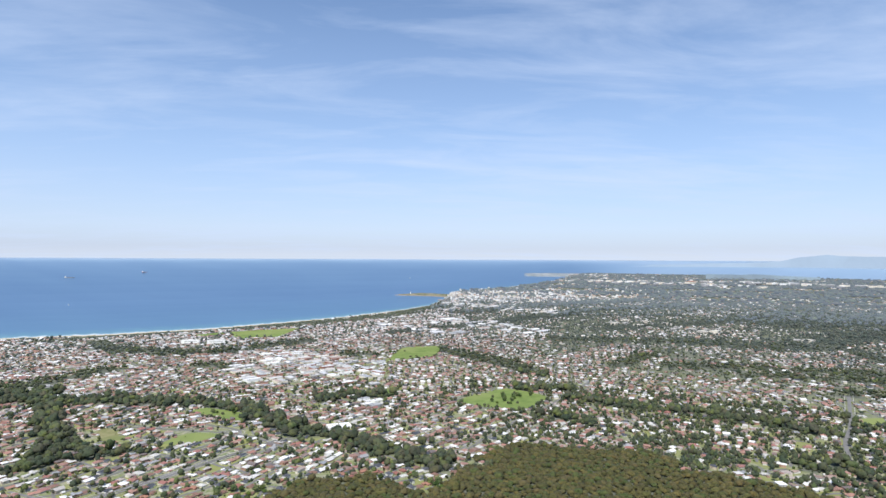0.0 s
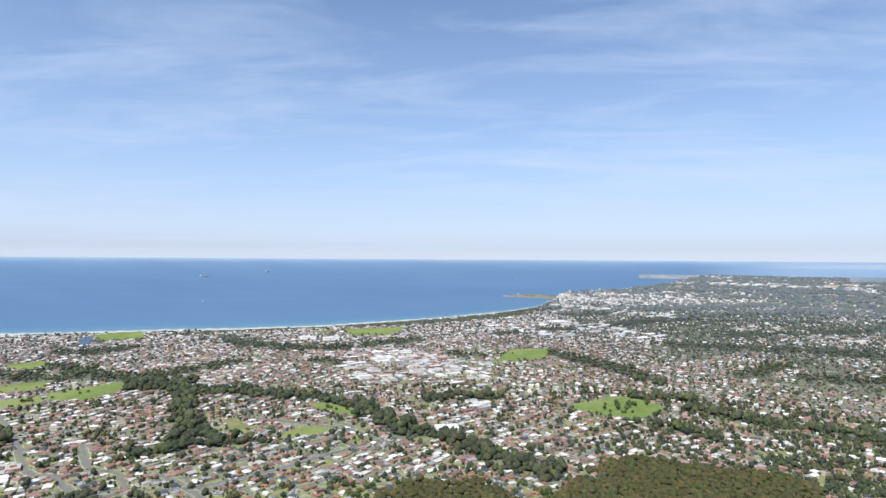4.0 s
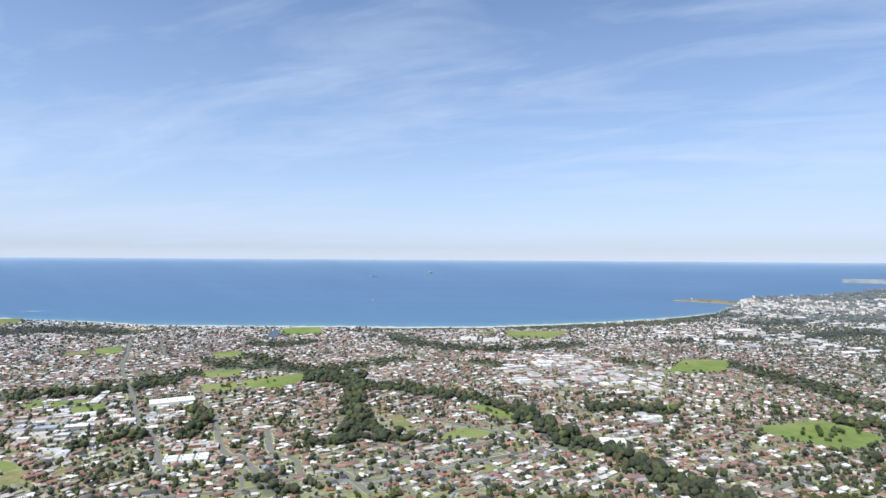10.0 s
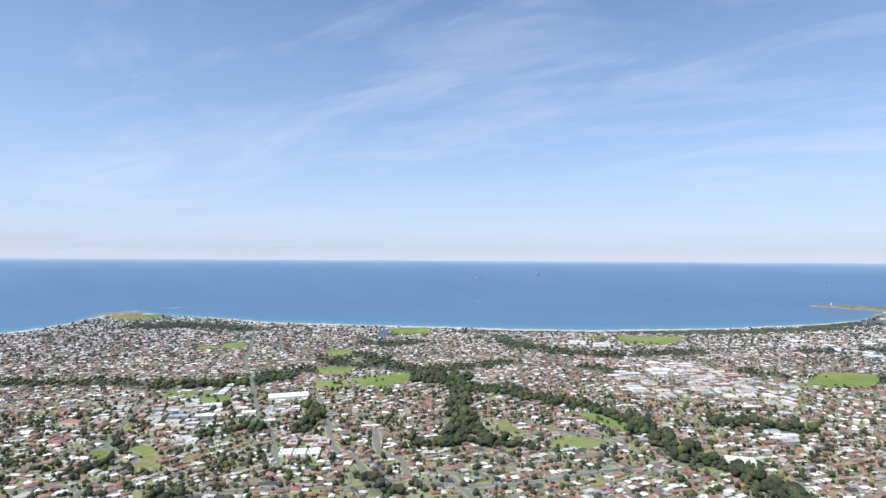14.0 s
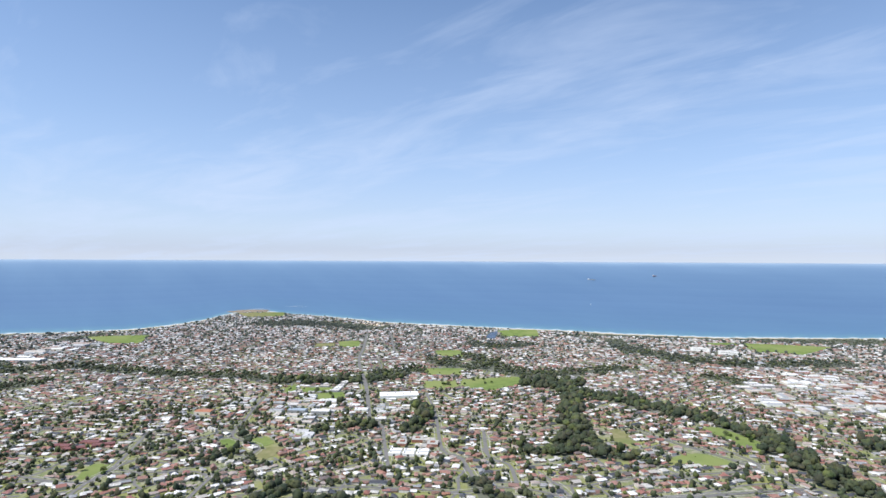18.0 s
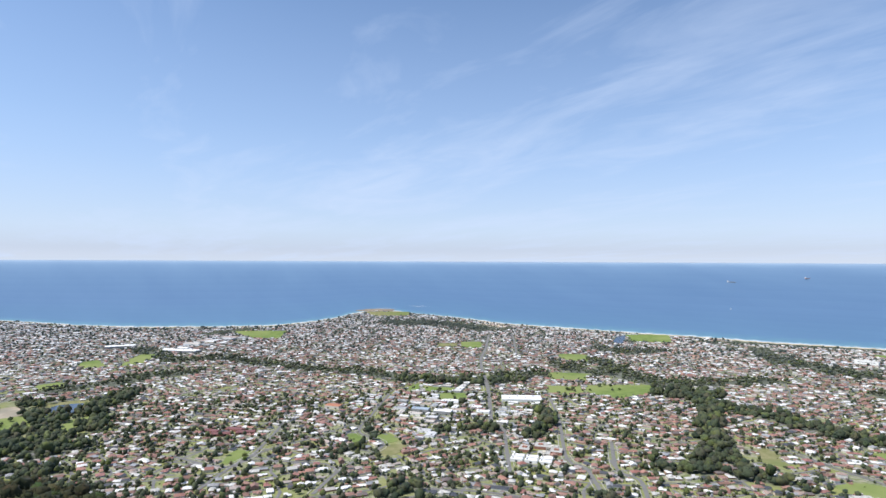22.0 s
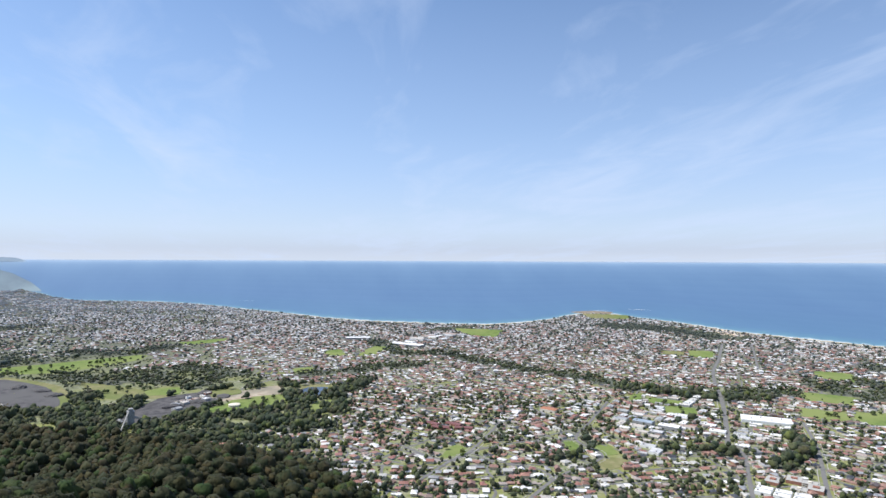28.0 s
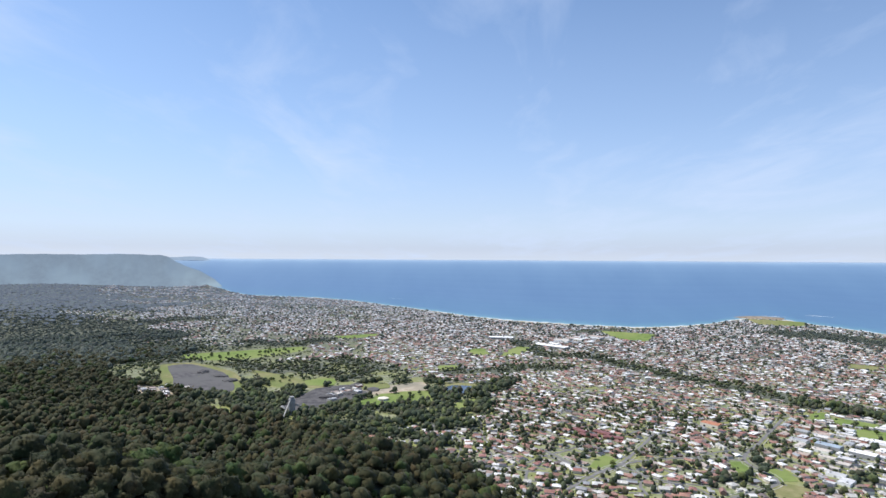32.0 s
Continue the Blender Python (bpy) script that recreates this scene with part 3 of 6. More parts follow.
# ---- where things may stand ----
BELTS = [
    # the creek with its bends, and the reserve round it
    ([(-1190, 1760), (-1071, 1786), (-974, 1754), (-837, 1761), (-734, 1743), (-616, 1724), (-500, 1690), (-411, 1610), (-340, 1530), (-256, 1443), (-170, 1400), (-100, 1335), (-40, 1285), (10, 1250), (60, 1190), (90, 1150)], 40),
    ([(-1010, 1770), (-900, 1560), (-830, 1450), (-765, 1365), (-740, 1256), (-765, 1200)], 33), ([(-780, 1365), (-700, 1320), (-600, 1300), (-560, 1300)], 19), ([(-759, 1224), (-717, 1250), (-662, 1275), (-590, 1300)], 22),
    ([(-1680, 1450), (-1660, 1578), (-1600, 1680)], 62), ([(-1700, 1890), (-1562, 1821), (-1480, 1960)], 70), ([(-1691, 2067), (-1550, 1990), (-1420, 1932), (-1187, 1858), (-1100, 1844)], 62),
    ([(-1258, 1927), (-1204, 2007), (-1138, 2114), (-1089, 2246)], 52), ([(-1615, 1373), (-1601, 1500)], 42),
    # scrub behind the beaches
    ([(-1735, 3066), (-1414, 3277), (-1141, 3444)], 42), ([(-1509, 2998), (-1343, 2780), (-1164, 2680), (-990, 2630), (-810, 2659), (-622, 2842), (-490, 2990)], 72),
    ([(-1050, 3585), (-734, 3720), (-414, 3960), (-80, 4380), (120, 4845), (300, 5070)], 120), ([(-3456, 2162), (-3370, 2279), (-3200, 2379), (-3008, 2425), (-2878, 2437)], 170),
    ([(-1923, 2350), (-1756, 2358), (-1741, 2523)], 58), ([(-2061, 2678), (-1930, 2830)], 40), ([(-1818, 2990), (-1534, 3232)], 40),
    # clumps between the southern suburbs
    ([(-779, 2331), (-600, 2280)], 38), ([(-245, 1740), (-163, 1790), (-60, 1800)], 40), ([(-230, 2568), (-128, 2558)], 42), ([(168, 2700), (246, 2600), (304, 2465), (403, 2340), (492, 2125)], 56), ([(395, 1867), (519, 1845)], 34),
    ([(496, 1732), (573, 1680), (652, 1624), (742, 1570), (852, 1565)], 24), ([(358, 1549), (430, 1528), (466, 1452)], 26), ([(845, 1524), (904, 1467), (964, 1398), (1022, 1338)], 24), ([(799, 1124), (878, 1120), (887, 1060)], 26), ([(1185, 1480), (1076, 1336)], 15),
    ([(1489, 2899), (1673, 2756), (1861, 2695), (2371, 2976), (2784, 3202)], 150), ([(2517, 3644), (2950, 3804), (3463, 3981)], 290), ([(2071, 2600), (2001, 2302)], 60), ([(786, 3012), (1364, 2910)], 95), ([(1500, 1350), (1725, 1200), (2100, 1050)], 90),
    ([(-40, 3315), (1198, 4268), (2054, 4252)], 60), ([(1200, 3450), (2100, 3750), (3000, 4350)], 95), ([(1050, 2250), (1500, 2130), (1950, 1950)], 50), ([(450, 4500), (1350, 5250), (2400, 5850)], 110), ([(700, 3900), (1500, 4700), (2700, 5200)], 90), ([(840, 2250), (1050, 2475)], 50), ([(1250, 2050), (1700, 1900), (2100, 1700)], 55), ([(1400, 1750), (1900, 1500)], 45),
    # the long creek to the north and clumps round the shops
    ([(-3065, 532), (-2669, 600), (-2614, 794), (-2376, 909), (-2163, 1012), (-2000, 1150), (-1807, 1230), (-1690, 1330), (-1650, 1420)], 52),
    ([(-1445, 1094), (-1441, 1161)], 20), ([(-1255, 947), (-1206, 998), (-1168, 1096)], 22), ([(-1247, 1303), (-1134, 1231), (-1075, 1110)], 24), ([(-764, 972), (-709, 937), (-665, 931)], 20), ([(-1352, 805), (-1249, 790)], 11),
    ([(-1243, 660), (-1243, 736)], 17), ([(-1006, 674), (-970, 701)], 17), ([(-1323, 114), (-1292, 206)], 28), ([(-960, 630), (-900, 690), (-840, 720)], 20), ([(-3525, 930), (-3675, 1350)], 50),
    # round the lake, the colliery and the links
    ([(-1858, 61), (-1887, 153), (-1847, 213), (-1692, 264)], 24), ([(-1695, 68), (-1606, 130), (-1590, 210)], 44), ([(-2302, 188), (-2300, 346), (-2396, 462), (-2375, 591)], 58), ([(-1960, 290), (-2023, 334), (-2118, 391)], 30),
    ([(-2942, -1250), (-2542, -929)], 90), ([(-3011, -817), (-2914, -577), (-3100, -429)], 55), ([(-2289, -353), (-2181, -173), (-2394, -120)], 42), ([(-1941, -577), (-1797, -396), (-1827, -326)], 56), ([(-1729, -193), (-1753, -44), (-1779, 80), (-1914, 178)], 38),
    ([(-1565, -77), (-1513, 64), (-1426, 145)], 36), ([(-2076, 199), (-1988, 288), (-2163, 380)], 34), ([(-2520, -273), (-2350, -60)], 60), ([(-2400, -630), (-2276, -478), (-2392, -338)], 60), ([(-2550, -1050), (-2400, -960)], 110), ([(-4264, -2978), (-3142, -1694), (-2700, -1250)], 360),
]
SOUTH_WOOD = [(-225, 780), (-206, 1000), (-214, 1090), (-187, 1118), (-85, 1124), (-58, 1075), (0, 1038), (76, 1030), (108, 1072), (140, 1118), (158, 1220), (212, 1286), (318, 1296), (362, 1262), (428, 1230), (480, 1206), (526, 1196), (560, 1152), (552, 1085), (586, 1056), (652, 1040), (690, 1000), (725, 950), (630, 720), (0, 675)]
NORTH_WOOD = [(-3900, -2850), (-3348, -2284), (-3099, -1724), (-1988, -915), (-1749, -600), (-1656, -338), (-1558, -174), (-1514, -84), (-1383, 34), (-1284, 132), (-1155, 225), (-960, 285), (-750, 180), (-495, -180), (-450, -1050), (-1350, -2550)]


COLLIERY = [(-1911, -829), (-2031, -960), (-2620, -1330), (-2408, -649), (-2516, -410), (-2523, -180), (-2142, 125), (-1999, 308), (-1798, 291), (-1634, 175), (-1547, 36), (-1521, -150), (-1640, -293), (-1765, -693)]
LINKS = [(-2499, -956), (-2792, -1015), (-3044, -534), (-2686, -401), (-2385, -598), (-2354, -867)]


def near_line(p, points, eased_line=None):
    line = np.array(points, float) if eased_line is None else eased_line
    best = np.full(len(p), 1e9)
    for a, b in zip(line[:-1], line[1:]):
        d = b - a
        t = np.clip(((p - a) @ d) / (d @ d), 0, 1)
        best = np.minimum(best, np.hypot(*(p - a - t[:, None] * d).T))
    return best


def within(p, poly):
    poly = np.array(poly, float)
    hit = np.zeros(len(p), bool)
    for a, b in zip(poly, np.roll(poly, -1, 0)):
        cross = (a[1] > p[:, 1]) != (b[1] > p[:, 1])
        x = (b[0] - a[0]) * (p[:, 1] - a[1]) / (b[1] - a[1] + 1e-9) + a[0]
        hit ^= cross & (p[:, 0] < x)
    return hit


def grown(poly, by):
    q = np.array(poly, float)
    c = q.mean(0)
    d = q - c
    return c + d * (1 + by / np.hypot(d[:, 0], d[:, 1]))[:, None]


rng = np.random.default_rng(7)


def waves(p, size, seed):
    """Soft noise from -1 to 1 over the plan, with features of about that size."""
    r = np.random.default_rng(seed)
    out = np.zeros(len(p))
    for k in range(6):
        a, ph, f = r.uniform(0, 6.283), r.uniform(0, 6.283), r.uniform(0.6, 1.7) * 6.283 / size
        out += np.sin((p[:, 0] * np.cos(a) + p[:, 1] * np.sin(a)) * f + ph)
    return out / 2.6


def in_belt(p, slack=0.0):
    hit = np.zeros(len(p), bool)
    wob = waves(p, 105, 3)
    for pts, half in BELTS:
        line = np.array(pts, float)
        lo, hi = line.min(0) - half * 1.6, line.max(0) + half * 1.6
        k = np.where(((p > lo) & (p < hi)).all(1) & ~hit)[0]
        if len(k):
            hit[k] = near_line(p[k], pts) < half * (0.88 + 0.42 * wob[k]) + slack
    return hit


def in_open(p, slack=4.0):
    hit = np.zeros(len(p), bool)
    for group in (GRASS, BARE, DIRT, COAL, PONDS):
        for pts in group.values():
            q = grown(pts, slack)
            k = np.where(((p > q.min(0)) & (p < q.max(0))).all(1))[0]
            if len(k):
                hit[k] |= within(p[k], q)
    return hit


def on_road(p, slack=3.0):
    hit = np.zeros(len(p), bool)
    for name, line in ROAD_LINES.items():
        w = ROADS[name][1] / 2 + slack
        k = np.where(((p > line.min(0) - w) & (p < line.max(0) + w)).all(1))[0]
        if len(k):
            hit[k] |= near_line(p[k], None, line[::2] if len(line) > 6 else line) < w
    return hit


def in_wood(p):
    q = p + np.stack([waves(p, 110, 21), waves(p, 110, 22)], 1) * 24
    return within(q, SOUTH_WOOD) | within(q, NORTH_WOOD) | hill_bush(p)


def hill_bush(p):
    """Unbroken bush on the foot of the escarpment up the coast."""
    az, r = polar(p[:, 0], p[:, 1])
    wander = waves(p, 420, 24)
    village = ((az + 118) / 4.6) ** 2 + ((r - 4800) / 430) ** 2 + 0.5 * wander < 0.9
    village |= ((az + 115.5) / 5.5) ** 2 + ((r - 8000) / 1300) ** 2 + 0.5 * wander < 0.9
    return (az < -115 - 3.5 * waves(p, 700, 23)) & (r > 1700) & ~village


def on_land(p, back=55.0):
    az, r = polar(p[:, 0], p[:, 1])
    return r < shore_at(az) - back

ground = build_ground()
sea = build_sea()

# ---- large buildings: halls, sheds, blocks; each a thing of its own ----
TAKEN = []


def free_of(p, slack=7.0):
    """True where no large building stands."""
    ok = np.ones(len(p), bool)
    for x, y, turn, lx, ly in TAKEN:
        c, s = math.cos(turn), math.sin(turn)
        dx, dy = p[:, 0] - x, p[:, 1] - y
        ok &= (np.abs(c * dx + s * dy) > lx / 2 + slack) | (np.abs(-s * dx + c * dy) > ly / 2 + slack)
    return ok


def placed(x, y, turn, z=None):
    """A pose on the ground, drawn in and made smaller by as much where it lies in the far distance."""
    z = float(height(x, y)) if z is None else z
    q = bent([(x, y, z)])[0]
    r = math.hypot(x - MID[0], y - MID[1])
    s = math.hypot(q[0] - MID[0], q[1] - MID[1]) / r
    return Matrix.Translation(q) @ Matrix.Rotation(turn, 4, "Z"), s


def hip(bm, lx, ly, z0, rise, over=0.5, x=0.0, y=0.0, gable=False):
    """A hipped or gabled roof with eaves and a fascia, its ridge along the longer side."""
    a, b = lx / 2 + over, ly / 2 + over
    along = lx >= ly
    run = 0 if gable else min(a, b)
    e = [(-a, -b), (a, -b), (a, b), (-a, b)]
    low = [bm.verts.new((x + p, y + q, z0 - 0.25)) for p, q in e]
    top = [bm.verts.new((x + p, y + q, z0)) for p, q in e]
    if along:
        r = [bm.verts.new((x - a + run, y, z0 + rise)), bm.verts.new((x + a - run, y, z0 + rise))]
        faces = [(top[0], top[1], r[1], r[0]), (top[2], top[3], r[0], r[1]), (top[1], top[2], r[1]), (top[3], top[0], r[0])]
    else:
        r = [bm.verts.new((x, y - b + run, z0 + rise)), bm.verts.new((x, y + b - run, z0 + rise))]
        faces = [(top[1], top[2], r[1], r[0]), (top[3], top[0], r[0], r[1]), (top[0], top[1], r[0]), (top[2], top[3], r[1])]
    for f in faces:
        bm.faces.new(f)
    for k in range(4):
        bm.faces.new((low[k], low[(k + 1) % 4], top[(k + 1) % 4], top[k]))
    bm.faces.new(low[::-1])


def shed(lx, ly, h, bays, wall, roof, label, name="warehouse", category="warehouse", vents=2, glazed=False):
    """A broad low building with a roof of shallow gables behind a parapet, vents and roller doors."""
    ob = tagged(new(name), label, category)
    bm = bmesh.new()
    box(bm, -lx / 2, -ly / 2, -1.5, lx / 2, ly / 2, h)
    part("wall", bm, wall, ob)
    w = ly / bays
    for k in range(bays):
        bm = bmesh.new()
        hip(bm, lx - 0.6, w - 0.2, h + 0.25, max(0.5, w * 0.07), over=0.0, y=-ly / 2 + w * (k + 0.5), gable=True)
        part("roof", bm, roof, ob)
    for k in range(vents):
        bm = bmesh.new()
        bx, by = lx * (-0.3 + 0.6 * k / max(1, vents - 1)), ly * (0.18 if k % 2 else -0.2)
        box(bm, bx - 1.6, by - 1.2, h + 0.2, bx + 1.6, by + 1.2, h + 0.5 + max(0.5, w * 0.07) + 1.1)
        part("roof_vent", bm, m_steel, ob)
    doors = 1 if lx < 40 else 2
    for k in range(doors):
        bm = bmesh.new()
        x0 = -lx / 2 + (k + 0.5) * lx / doors
        box(bm, x0 - 2.4, -ly / 2 - 0.08, 0, x0 + 2.4, -ly / 2 + 0.1, min(h - 0.6, 4))
        part("window" if glazed else "roller_door", bm, m_glass if glazed else m_steel, ob)
    return ob


def block(lx, ly, floors, wall, label, name="apartment_building", category="apartment building"):
    """A flat-roofed block of flats with bands of windows on each floor."""
    ob = tagged(new(name), label, category)
    h = floors * 3.1
    bm = bmesh.new()
    box(bm, -lx / 2, -ly / 2, -1.5, lx / 2, ly / 2, h)
    part("wall", bm, wall, ob)
    bm = bmesh.new()
    box(bm, -lx / 2 + 0.3, -ly / 2 + 0.3, h - 0.1, lx / 2 - 0.3, ly / 2 - 0.3, h + 0.35)
    top = part("roof", bm, m_kerb, ob)
    bm = bmesh.new()
    box(bm, -lx * 0.12, -ly * 0.2, h + 0.2, lx * 0.12, ly * 0.2, h + 2.6)
    part("lift_room", bm, wall, top)
    for f in range(0, floors, 1 if floors < 6 else 3):
        for s in (-1, 1) if floors < 6 else (-1,):
            n = 1 if floors > 4 else max(1, int(lx // 9))
            for k in range(n):
                bm = bmesh.new()
                c, half = (k + 0.5) * lx / n - lx / 2, lx / n * 0.36
                box(bm, c - half, s * ly / 2 - 0.09, f * 3.1 + 0.9, c + half, s * ly / 2 + 0.09, f * 3.1 + 2.3)
                part("window", bm, m_glass, ob)
    return ob


def stand(ob, x, y, turn, lx, ly, copy=False):
    m, s = placed(x, y, turn)
    TAKEN.append((x, y, turn, lx, ly))
    if copy:
        ob = copy_thing(ob, m)
    else:
        ob.matrix_basis = m
    if s < 0.999:
        ob.scale = (s, s, s)
    return ob


GRID = radians(38)
m_cream = surface("cream_render", (0.60, 0.55, 0.46), (0.72, 0.67, 0.57), scale=0.15)[0]
m_brick = surface("red_brick", (0.24, 0.11, 0.08), (0.36, 0.18, 0.13), scale=0.3)[0]
m_red_roof = surface("red_metal_roof", (0.15, 0.060, 0.056), (0.22, 0.098, 0.09), scale=0.1, rough=0.5)[0]
m_blue_roof = surface("blue_grey_roof", (0.25, 0.31, 0.37), (0.34, 0.40, 0.46), scale=0.08, rough=0.5)[0]
m_orange_roof = surface("orange_tile_roof", (0.33, 0.14, 0.085), (0.42, 0.20, 0.125), scale=0.2)[0]
m_white_roof = surface("white_metal_roof", (0.74, 0.74, 0.73), (0.84, 0.84, 0.83), scale=0.06, rough=0.45)[0]

stand(shed(118, 56, 8, 3, m_white, m_white_roof, "long white metal-roofed sports hall beside the main road", "sports_hall", "hall", 4), -1372, 1338, GRID + radians(14), 120, 60)
school = shed(26, 15, 6, 1, m_white, m_white_roof, "white flat-roofed school block", "school_building", "school", 1, True)
school["group"] = "school blocks"
for k in range(6):
    stand(school, -960 + 30 * ((k % 3) - 1) * math.cos(GRID) - (k // 3 - 0.5) * 21 * math.sin(GRID), 990 + 30 * ((k % 3) - 1) * math.sin(GRID) + (k // 3 - 0.5) * 21 * math.cos(GRID), GRID, 27, 16, k > 0)
stand(shed(56, 34, 7, 2, m_white, m_white_roof, "white flat-roofed hall beside a creek", "community_hall", "hall", 3), -156, 1460, GRID - radians(20), 58, 38)
for k in range(4):
    stand(shed(46, 19, 5, 1, m_brick, m_red_roof, "low brick wing under a dark red metal roof", "aged_care_wing", "care home", 0, True), -1548 + 30 * (k % 2) + 9 * k, 482 + 26 * (k // 2) + 14 * k, GRID + radians(30 * (k % 2)), 46, 20)
stand(shed(46, 28, 8, 1, m_cream, m_orange_roof, "hall with a bright orange tiled roof", "church_hall", "hall", 0, True), -1600, 830, GRID, 48, 30)
stand(shed(50, 26, 10, 1, m_steel, m_blue_roof, "showroom with a blue-grey curved metal roof", "showroom", "shop", 1, True), -1425, 1011, GRID, 52, 28)
stand(shed(50, 26, 10, 1, m_steel, m_white_roof, "showroom with a pale metal roof and glass front", "showroom", "shop", 1, True), -1372, 1050, GRID, 52, 28)
motel = block(84, 18, 6, m_white, "long white six-storey apartment block near the beach")
stand(motel, -1030, 2930, radians(6), 90, 22)
stand(motel, -905, 2918, radians(12), 90, 22, True)
stand(shed(172, 52, 9, 2, m_steel, m_white_roof, "long pale factory roof between trees and the main creek", "factory", "factory", 4), -2920, 676, math.atan2(121, 119), 174, 56)
stand(shed(128, 48, 9, 2, m_steel, m_white_roof, "long white factory roof near the northern beach", "factory", "factory", 4), -3216, 463, math.atan2(128, 18), 130, 52)

r3 = random.Random(11)
# shops round the main road, industrial estate, factories by the northern beach, business parks to the south
ESTATES = [
    (-1478, 1102, 225, 93, 49, (15, 39), "shop", "flat-roofed shop building on the main street", "shop"),
    (-1275, 1200, 75, 60, 12, (15, 33), "shop", "flat-roofed shop building on the main street", "shop"),
    (-368, 2362, 322, 128, 76, (20, 52), "warehouse", "white metal-roofed warehouse in the industrial estate", "warehouse"),
    (-525, 2175, 165, 75, 15, (22, 52), "warehouse", "pale metal-roofed warehouse in the industrial estate", "warehouse"),
    (-3170, 870, 170, 60, 20, (39, 104), "factory", "white metal-roofed factory near the beach reserve", "factory"),
    (450, 3750, 495, 135, 38, (33, 104), "warehouse", "pale metal-roofed warehouse near the southern beach", "warehouse"),
    (180, 3375, 390, 105, 20, (33, 78), "warehouse", "pale metal-roofed warehouse in a business park", "warehouse"),
    (1650, 3500, 620, 170, 20, (26, 62), "university_building", "pale campus building among trees", "campus building"),
    (900, 4950, 630, 180, 41, (33, 104), "warehouse", "pale metal-roofed warehouse at the edge of town", "warehouse"),
    (4300, 9900, 1500, 420, 49, (60, 170), "steelworks_shed", "huge pale steelworks shed in the distance", "factory"),
    (6800, 9400, 1500, 420, 29, (60, 170), "steelworks_shed", "huge pale industrial shed in the distance", "factory"),
    (-960, 1050, 68, 60, 6, (17, 39), "flats", "low block of units among houses", "apartment building"),
    (-1860, -700, 70, 48, 16, (12, 30), "depot_shed", "small pale shed in the works depot", "shed"),
    (-1935, -150, 90, 54, 10, (11, 28), "colliery_shed", "grey metal shed in the coal yard", "shed"),
    (-1620, 960, 105, 75, 15, (17, 39), "shop", "flat-roofed shop near the main street", "shop"),
    (-90, 1680, 105, 60, 6, (22, 44), "warehouse", "pale flat-roofed building among houses", "warehouse"),
    (-1800, 1500, 90, 60, 9, (15, 33), "flats", "low block of units among houses", "apartment building"),
    (-1260, 960, 90, 45, 9, (17, 39), "shop", "flat-roofed building near the main street", "shop"),
]
SHEDS = {}
for cx, cy, ax, ay, count, (lo, hi), name, label, cat in ESTATES:
    made = 0
    for attempt in range(count * 14):
        if made >= count:
            break
        u, v = r3.gauss(0, 0.5) * ax, r3.gauss(0, 0.5) * ay
        c, s = math.cos(GRID + math.pi / 2), math.sin(GRID + math.pi / 2)
        x, y = cx + c * u - s * v, cy + s * u + c * v
        lx = r3.uniform(lo, hi)
        ly = lx * r3.uniform(0.45, 0.8)
        q = np.array([[x, y]])
        if not free_of(q, max(lx, ly) * 0.48)[0] or (in_open(q, 8)[0] and name not in ("depot_shed", "colliery_shed")) or on_road(q, ly / 2)[0]:
            continue
        key = (name, made % 5, cx)
        far_off = math.hypot(cx, cy) > 3000
        turn = GRID + (math.pi / 2 if r3.random() < 0.4 else 0) + r3.gauss(0, 0.03)
        if key not in SHEDS:
            h = {"shop": 5, "flats": 8, "university_building": 11, "steelworks_shed": 26}.get(name, 7)
            if name in ("flats", "university_building"):
                SHEDS[key] = block(lx, ly, 2 if name == "flats" else 4, m_cream if made % 2 else (m_brick if name == "flats" else m_kerb), label, name, cat)
            else:
                SHEDS[key] = shed(lx, ly, h, (1 if far_off else min(3, max(1, int(ly // 14)))), (m_white, m_cream, m_steel, m_kerb, m_steel if far_off else m_brick)[made % 5], m_big_roofs, label, name, cat, 0 if far_off else 1)
            SHEDS[key]["group"] = cat + " roofs"
            SHEDS[key]["size"] = (lx, ly)
            stand(SHEDS[key], x, y, turn, lx, ly)
        else:
            lx, ly = SHEDS[key]["size"]
            stand(SHEDS[key], x, y, turn, lx, ly, True)
        made += 1

# town centre to the south: blocks of flats and offices over low shops
TOWERS = [block(24, 16, 9, m_white, "white mid-rise apartment tower in the town centre", "apartment_tower", "apartment tower"),
          block(30, 18, 6, m_cream, "cream mid-rise block in the town centre", "apartment_tower", "apartment tower"),
          block(20, 18, 15, m_kerb, "tall grey tower in the town centre", "office_tower", "tower"),
          block(40, 20, 4, m_white, "low white block in the town centre", "apartment_tower", "apartment tower")]
for k in range(90):
    x, y = 1080 + r3.gauss(0, 400), 6700 + r3.gauss(0, 430)
    if not on_land(np.array([[x, y]]), 90)[0]:
        x, y = x + 650, y - 420
    kind = TOWERS[(0, 1, 3, 1, 0, 3, 1, 2)[k % 8]]
    kind["group"] = "town centre buildings"
    stand(kind, x, y, GRID + r3.uniform(-0.3, 0.3), 36, 26, k >= 8)
stand(TOWERS[2], 1862, 6774, GRID, 24, 20, True)
stand(shed(300, 110, 34, 1, m_cream, m_orange_roof, "huge steelworks shed with an orange roof in the distance", "steelworks_shed", "factory", 0), 5160, 10110, GRID, 300, 110)

